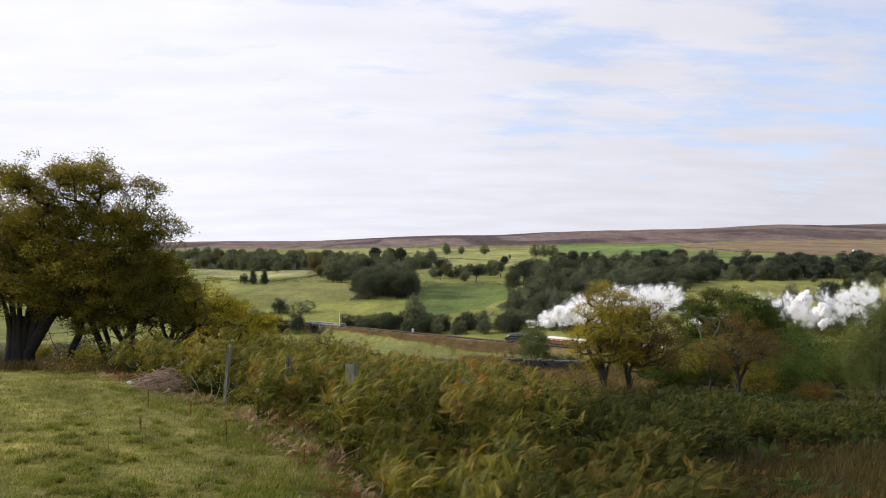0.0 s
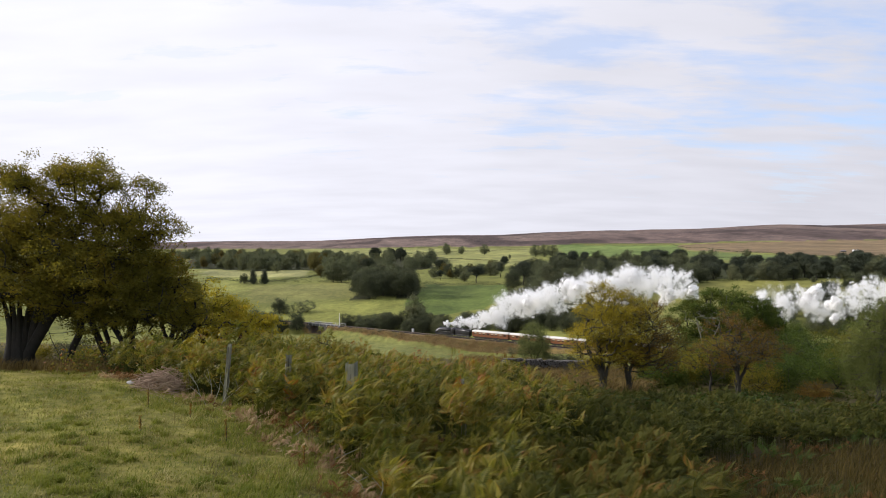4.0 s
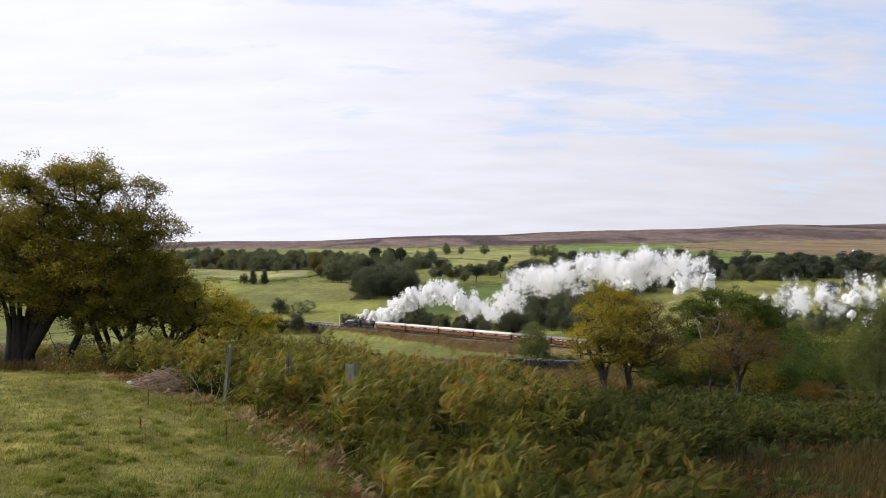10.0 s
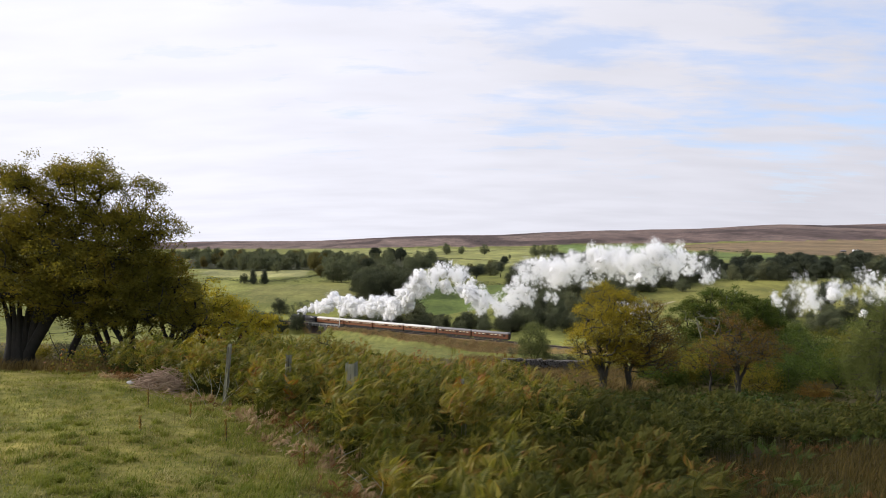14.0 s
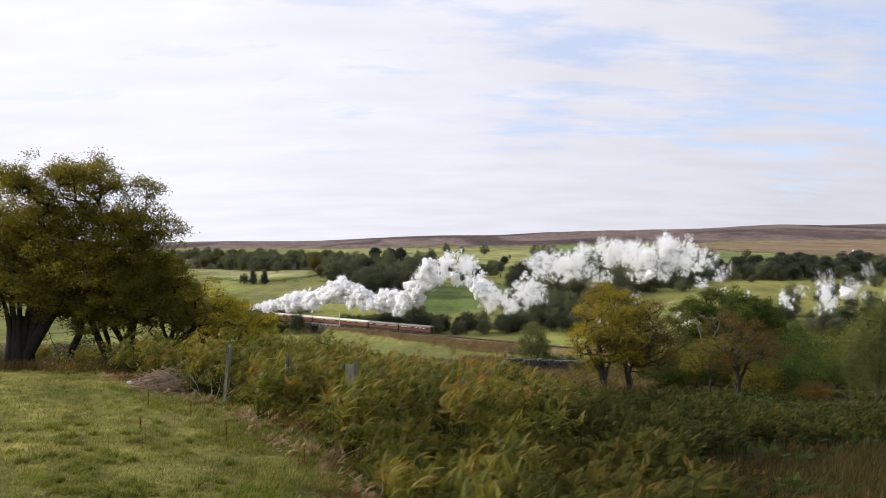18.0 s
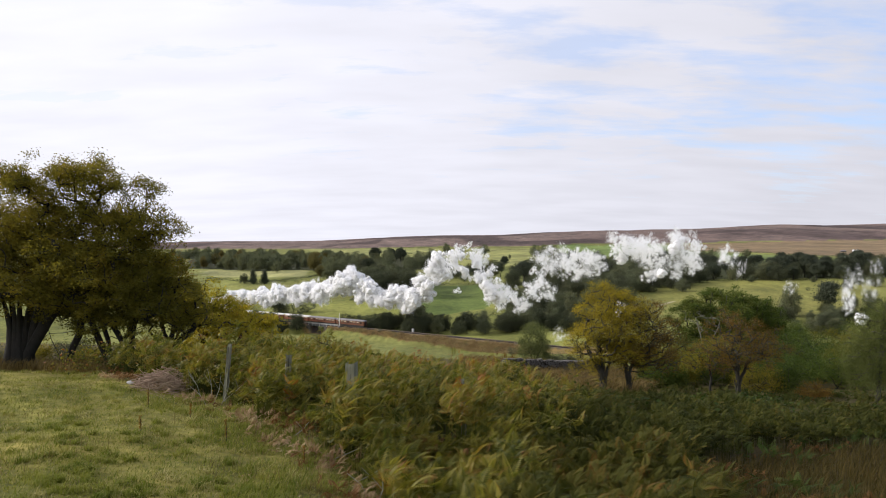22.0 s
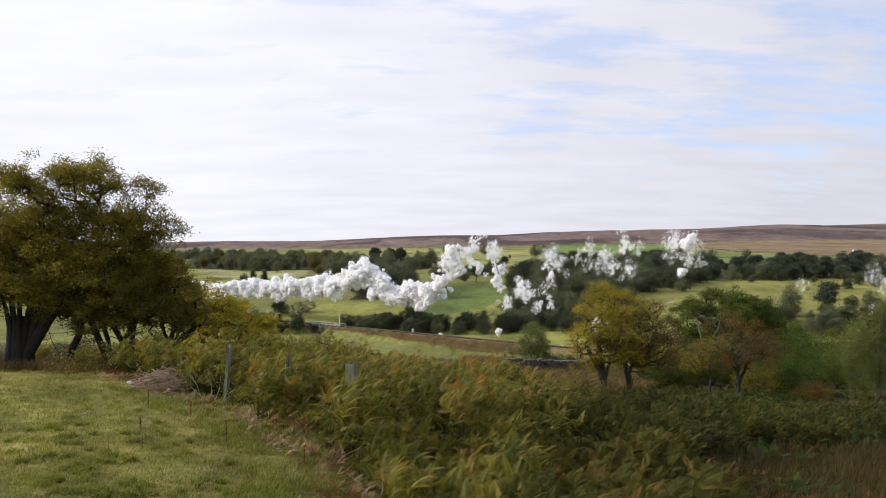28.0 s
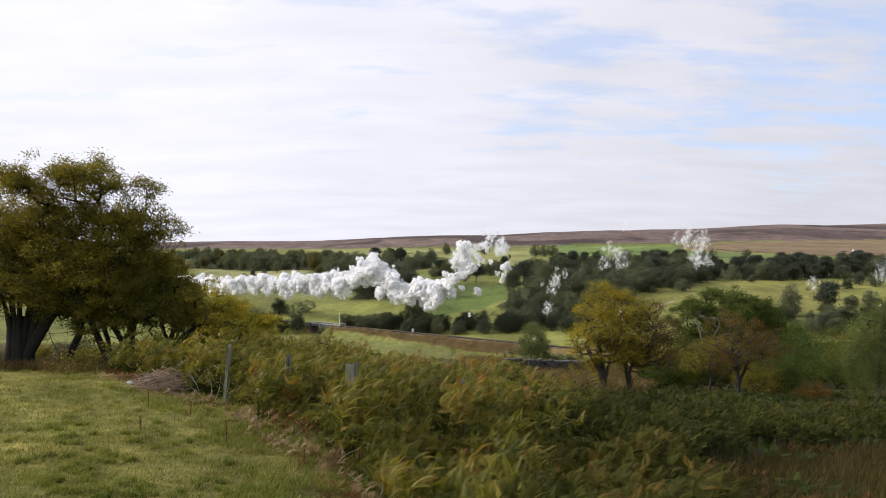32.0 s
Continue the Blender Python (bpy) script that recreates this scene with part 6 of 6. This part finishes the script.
def make_train():
    cars = []
    specs = [(M_TEAK, M_ROOF_WHITE, "varnished teak railway carriage with a white roof", 8), (M_TEAK, M_ROOF_WHITE, "varnished teak railway carriage with a white roof", 9), (M_TEAK, M_ROOF_WHITE, "varnished teak railway carriage with a white roof", 8),
             (M_TEAK, M_ROOF_WHITE, "varnished teak railway carriage with a white roof", 9), (M_TEAK_DARK, M_ROOF_GREY, "red-brown railway carriage with a dull grey roof", 9), (M_TEAK_DARK, M_ROOF_GREY, "red-brown railway carriage with a dull grey roof", 8)]
    first = {}
    for sp in specs:
        if sp in first:
            cars.append(copy_thing(first[sp], on_track(150)))
        else:
            first[sp] = make_coach(*sp)
            cars.append(first[sp])
    return cars


LOCO = make_locomotive()
CARS = make_train()

# far white farmhouse on the moor edge
M_SLATE = plain("slate", (0.16, 0.15, 0.16), .8, 0, .5, .2)


def make_farm():
    x, y = 652.0, 1098.0
    f = thing("farmhouse", pose(x, y, ground_z(x, y) - .3, 0, 0, -20) @ Matrix.Scale(.48, 4), "white farmhouse with pale roof on the moor edge", "house")
    bm = bmesh.new()
    box_bm(bm, (-9, -4, 0), (9, 4, 5), .05)
    wall = part("wall", bm, M_WHITE, f)
    bm = bmesh.new()
    v = [bm.verts.new(c) for c in ((-9.4, -4.4, 4.9), (9.4, -4.4, 4.9), (9.4, 0, 8.2), (-9.4, 0, 8.2), (-9.4, 4.4, 4.9), (9.4, 4.4, 4.9))]
    for q in ((0, 1, 2, 3), (3, 2, 5, 4), (0, 3, 4), (1, 5, 2), (0, 4, 5, 1)):
        bm.faces.new([v[i] for i in q])
    bmesh.ops.recalc_face_normals(bm, faces=bm.faces)
    part("roof", bm, M_WHITE, f)
    for k in range(4):
        bm = bmesh.new()
        box_bm(bm, (-7 + k * 4, -4.08, 1.2), (-5.6 + k * 4, -3.96, 2.8))
        part("window", bm, M_COACH_GLASS, wall)
    bm = bmesh.new()
    box_bm(bm, (6.5, -.6, 7.2), (7.7, .6, 9.6), .05)
    part("chimney", bm, M_STONE, f)
    b = thing("barn", pose(x - 16, y + 6, ground_z(x - 16, y + 6) - .3, 0, 0, -15) @ Matrix.Scale(.48, 4), "dark stone barn beside a white farmhouse", "barn")
    bm = bmesh.new()
    box_bm(bm, (-8, -4, 0), (8, 4, 4), .05)
    part("wall", bm, M_STONE, b)
    bm = bmesh.new()
    v = [bm.verts.new(c) for c in ((-8.4, -4.4, 3.9), (8.4, -4.4, 3.9), (8.4, 0, 6.6), (-8.4, 0, 6.6), (-8.4, 4.4, 3.9), (8.4, 4.4, 3.9))]
    for q in ((0, 1, 2, 3), (3, 2, 5, 4), (0, 3, 4), (1, 5, 2), (0, 4, 5, 1)):
        bm.faces.new([v[i] for i in q])
    bmesh.ops.recalc_face_normals(bm, faces=bm.faces)
    part("roof", bm, M_SLATE, b)


make_farm()


# ---- steam ----
def puff_mesh(seed, flecks, fleck, dense):
    """A unit cloud of fine droplets, flattened along the camera's view. dense: a billow of round heads with a closed
    front; otherwise a handful of loose, soft-edged eddies.
    """
    rng = np.random.default_rng(seed)
    if dense:
        heads = rng.normal(size=(26, 3))
        heads /= np.linalg.norm(heads, axis=1, keepdims=True)
        heads *= rng.uniform(.30, .72, (26, 1))
        size = .13 + .26 * rng.random(26) ** 1.6
        heads, size = np.vstack([heads, [[0, 0, 0]]]), np.append(size, .55)
    else:
        heads = rng.normal(size=(22, 3)) * .40
        heads /= np.maximum(1, np.linalg.norm(heads, axis=1, keepdims=True) / .75)
        size = .13 + .32 * rng.random(22) ** 1.5
    share = size ** (2.0 if dense else 1.5)
    k = rng.choice(len(size), flecks, p=share / share.sum())
    D = rng.normal(size=(flecks, 3))
    D /= np.linalg.norm(D, axis=1, keepdims=True)
    R = .95 + .20 * rng.normal(size=flecks) if dense else .70 * np.abs(rng.normal(size=flecks)) ** .7
    # small bulges on the round heads
    knob = rng.normal(size=(60, 3))
    knob /= np.linalg.norm(knob, axis=1, keepdims=True)
    R = R * (.84 + .28 * (np.clip(D @ knob.T, 0, 1) ** 30).max(1))
    P = heads[k] + D * (R * size[k])[:, None]
    V, F = leaf_quads(rng, P, fleck, 0, ratio=.9)
    if dense:
        shells = []
        for c, r in zip(heads, size):
            bm = bmesh.new()
            bmesh.ops.create_icosphere(bm, subdivisions=2, radius=1)
            d = np.array([v.co for v in bm.verts])
            f = np.array([[v.index for v in q.verts] for q in bm.faces])
            bm.free()
            shells.append((c + d * (r * (.68 + .28 * (np.clip(d @ knob.T, 0, 1) ** 30).max(1)))[:, None], f))
        SV, SF = joined(*shells)
        F = np.vstack([SF, F[:, :3] + len(SV), F[:, [0, 2, 3]] + len(SV)])
        V = np.vstack([SV, V])
    return mesh_np("puff", V * np.array([1, .6 if dense else .4, 1]), F, M_STEAM, smooth=dense)


# front of the train along the line, by time
RUN_T = np.array([-26, 0, 3, 6, 9, 13, 17, 20, 24, 28, 32, 36])
RUN_S = np.array([345, 103, 74.8, 46.9, 18.8, -20.3, -61.9, -92.6, -133.7, -175, -216, -257])


def front_s(t):
    return float(np.interp(t, RUN_T, RUN_S))


# how high and how wide the vapour let off at each time ends up
PUFF_T = [-26, -18, -16, -14, -11, -9.4, -8.1, -6.6, -2, 0.6, 1.8, 3.4, 4.8, 6.2, 7.6, 10.0, 11.7, 13.0, 15, 32]
PUFF_H = [34, 34, 28, 22, 22, 20, 12, 34, 37, 32, 15, 15, 38, 33, 14, 14, 29, 19, 17, 17]
PUFF_W = [9, 9, 9, 9, 9, 7, 3, 9, 9.5, 9, 8, 7.5, 9, 8.5, 6.8, 6.8, 8.5, 7.4, 7.0, 7.0]


def stay_share(te):
    """What part of the vapour hangs on to the end."""
    return .09 if te < -9.3 else .14 if te < 3.5 else .42 if te < 7.2 else 2.0


def make_steam():
    rng = np.random.default_rng(12)
    soft = [puff_mesh(40 + k, 8200, .032, False) for k in range(6)]
    thin = [puff_mesh(60 + k, 2300, .029, False) for k in range(6)]
    firm = [puff_mesh(50 + k, 6500, .042, True) for k in range(9)]
    rows = []
    spans = [(-24, -13, 130), (-13, -6, 80), (-6, 1, 150), (1, 7, 150), (7, 13.5, 190), (13.5, 25, 270)]
    for t0, t1, n in spans:
        cl = thing("steam_cloud", pose(0, 0, 0), "billowing white steam drifting from the locomotive's chimney", "steam", "steam plume")
        for i in range(n):
            te = t0 + (t1 - t0) * (i + rng.uniform(0, 1)) / n
            if -9.3 < te < -7.1 and rng.random() < .75:
                continue
            big = rng.random()
            if te > 7.0:
                r = rng.uniform(1.0, 1.9) if big < .32 else 2.3 + 3.6 * rng.random() ** 1.3
            else:
                r = 1.1 * 4.9 ** (big ** .75) if te > .5 else 2.6 + 3.6 * big ** 1.2
            luck = rng.random(5)
            fades = luck[4] > stay_share(te)
            wait = .05 + (r - 1.0) * .55
            # what lasts is loose and thin; what soon goes is still a firm billow
            kind = rng.random()
            pick = int(rng.integers(6)) if r < 3.4 else 3 + int(rng.integers(6))
            if te >= 7.0:
                me = firm[pick] if kind < .88 else soft[pick % 6]
            elif not fades and te < 3.5:
                me = thin[pick % 6] if kind < .85 else soft[pick % 6]
            else:
                me = firm[pick] if kind < (.10 if te < 3.5 else .32) else soft[pick % 6] if kind < (.74 if te < 3.5 else .9) else thin[pick % 6]
            ob = tagged(part("puff", me, None, cl), kind="stuff")
            ob.scale = (r * rng.uniform(.9, 1.35), r, r * rng.uniform(.8, 1.1))
            rows.append((ob, te, wait, r, rng.normal(size=3), luck))
    return rows


STEAM = make_steam()


# moments whose vapour lasts longest
HEARTS = (5.7, 4.4, 1.9, -1.4, -4.4, -8.0, -11.5, -15.0, -19.0)


def puff_path(te, wait, r, d, luck):
    """Rows for one puff: under the line until the engine has passed, then rising, drifting and thinning out."""
    s = front_s(te) + 3.0
    cx, cy = track_point(s)
    cz = rail_z(s) + 4.3
    d = d / max(np.linalg.norm(d), .2) * (luck[0] ** .5)
    H, W = float(np.interp(te, PUFF_T, PUFF_H)), float(np.interp(te, PUFF_T, PUFF_W))
    H *= 1 + .05 * math.sin(te * 5.1) + .03 * math.sin(te * 11.7)
    stay = stay_share(te)
    heart = min(HEARTS, key=lambda h: abs(h - te))
    hx, hy = track_point(front_s(heart) + 3.0)
    # flat puffs face the camera; old ones turn aside to look like thin wisps
    turn0, turn1 = np.interp(te, (-14, -8, -5, 0, 4, 8, 14), (23, 21, 22, 20, 17, 19, 24)) + 4 * luck[1], np.interp(te, (-14, -8, -5, 0, 4, 8, 14), (35, 32, 33, 31, 28, 34, 42)) + 4 * luck[3]

    gone = turn0 - 7 + 16 * (luck[4] - stay) / (1 - stay)

    def at(age):
        rise = 1 - math.exp(-age / 9.0)
        grow = 1 - math.exp(-age / 5.0)
        late = max(0.0, age - 13 - 8 * luck[1])
        wide = .35 + max(W * 1.05 - r * .55, 1.2) * grow + .22 * late
        x = cx + 1.15 * age + d[0] * wide * 1.05
        y = cy + .25 * age + d[1] * wide
        z = cz + .3 + H * rise + min(d[2], .6) * wide + .12 * late * luck[2]
        f = min(1.0, max(0.0, (age - turn0) / (turn1 - turn0)))
        # what is left gathers into separate columns
        g = f * f * (3 - 2 * f) * (.5 + .35 * luck[0])
        if te < 7.2:
            x, y = x + (hx + 1.15 * age - x) * g, y + (hy + .25 * age - y) * g
        # and much of the oldest drops underground, out of sight, in place of dissolving
        if luck[4] > stay:
            z -= 38.0 * min(1.5, max(0.0, age - gone))
        elif z < cz - 2.2 + .35 * r:
            z = cz - 2.2 + .35 * r
        return pose(x, y, z, 0, 200 * (luck[4] - .5) + 5 * (luck[2] - .5) * age, 50 * (luck[3] - .5) + 25 * f)
    hidden = pose(cx, cy, cz - 16 - r)
    out = []
    born = te + wait
    if born > 0:
        out.append((0, hidden))
        if born > .35:
            out.append((min(born - .25, 31.8), hidden))
    ages = [0, .8, 1.8, 3.2, 5, 7.5, 10.5, 14, 18, 22, 26, 30, 34, 39, 45, 52, 60]
    if luck[4] > stay:
        ages = sorted([a for a in ages if abs(a + wait - gone - .7) > 1.2] + [gone - wait - .3, gone - wait, gone - wait + 1.5, gone - wait + 1.8])
    for age in ages:
        t = te + wait + age
        if 0.02 < t < 32 and (not out or t > out[-1][0] + .1):
            out.append((t, at(wait + age)))
    if born <= 0:
        out.insert(0, (0, at(-te)))
    if out[-1][0] < 31.95:
        out.append((32, at(max(32 - te, 0)) if born < 32 else hidden))
    return out


def motions():
    times = [k * 1.0 for k in range(33)]
    walk(LOCO, [(t, on_track(front_s(t) + 6.9)) for t in times])
    for i, car in enumerate(CARS):
        walk(car, [(t, on_track(front_s(t) + 21.0 + 19.2 * (i + .5))) for t in times])
    for ob, te, wait, r, d, luck in STEAM:
        walk(ob, puff_path(te, wait, r, d, luck))


motions()
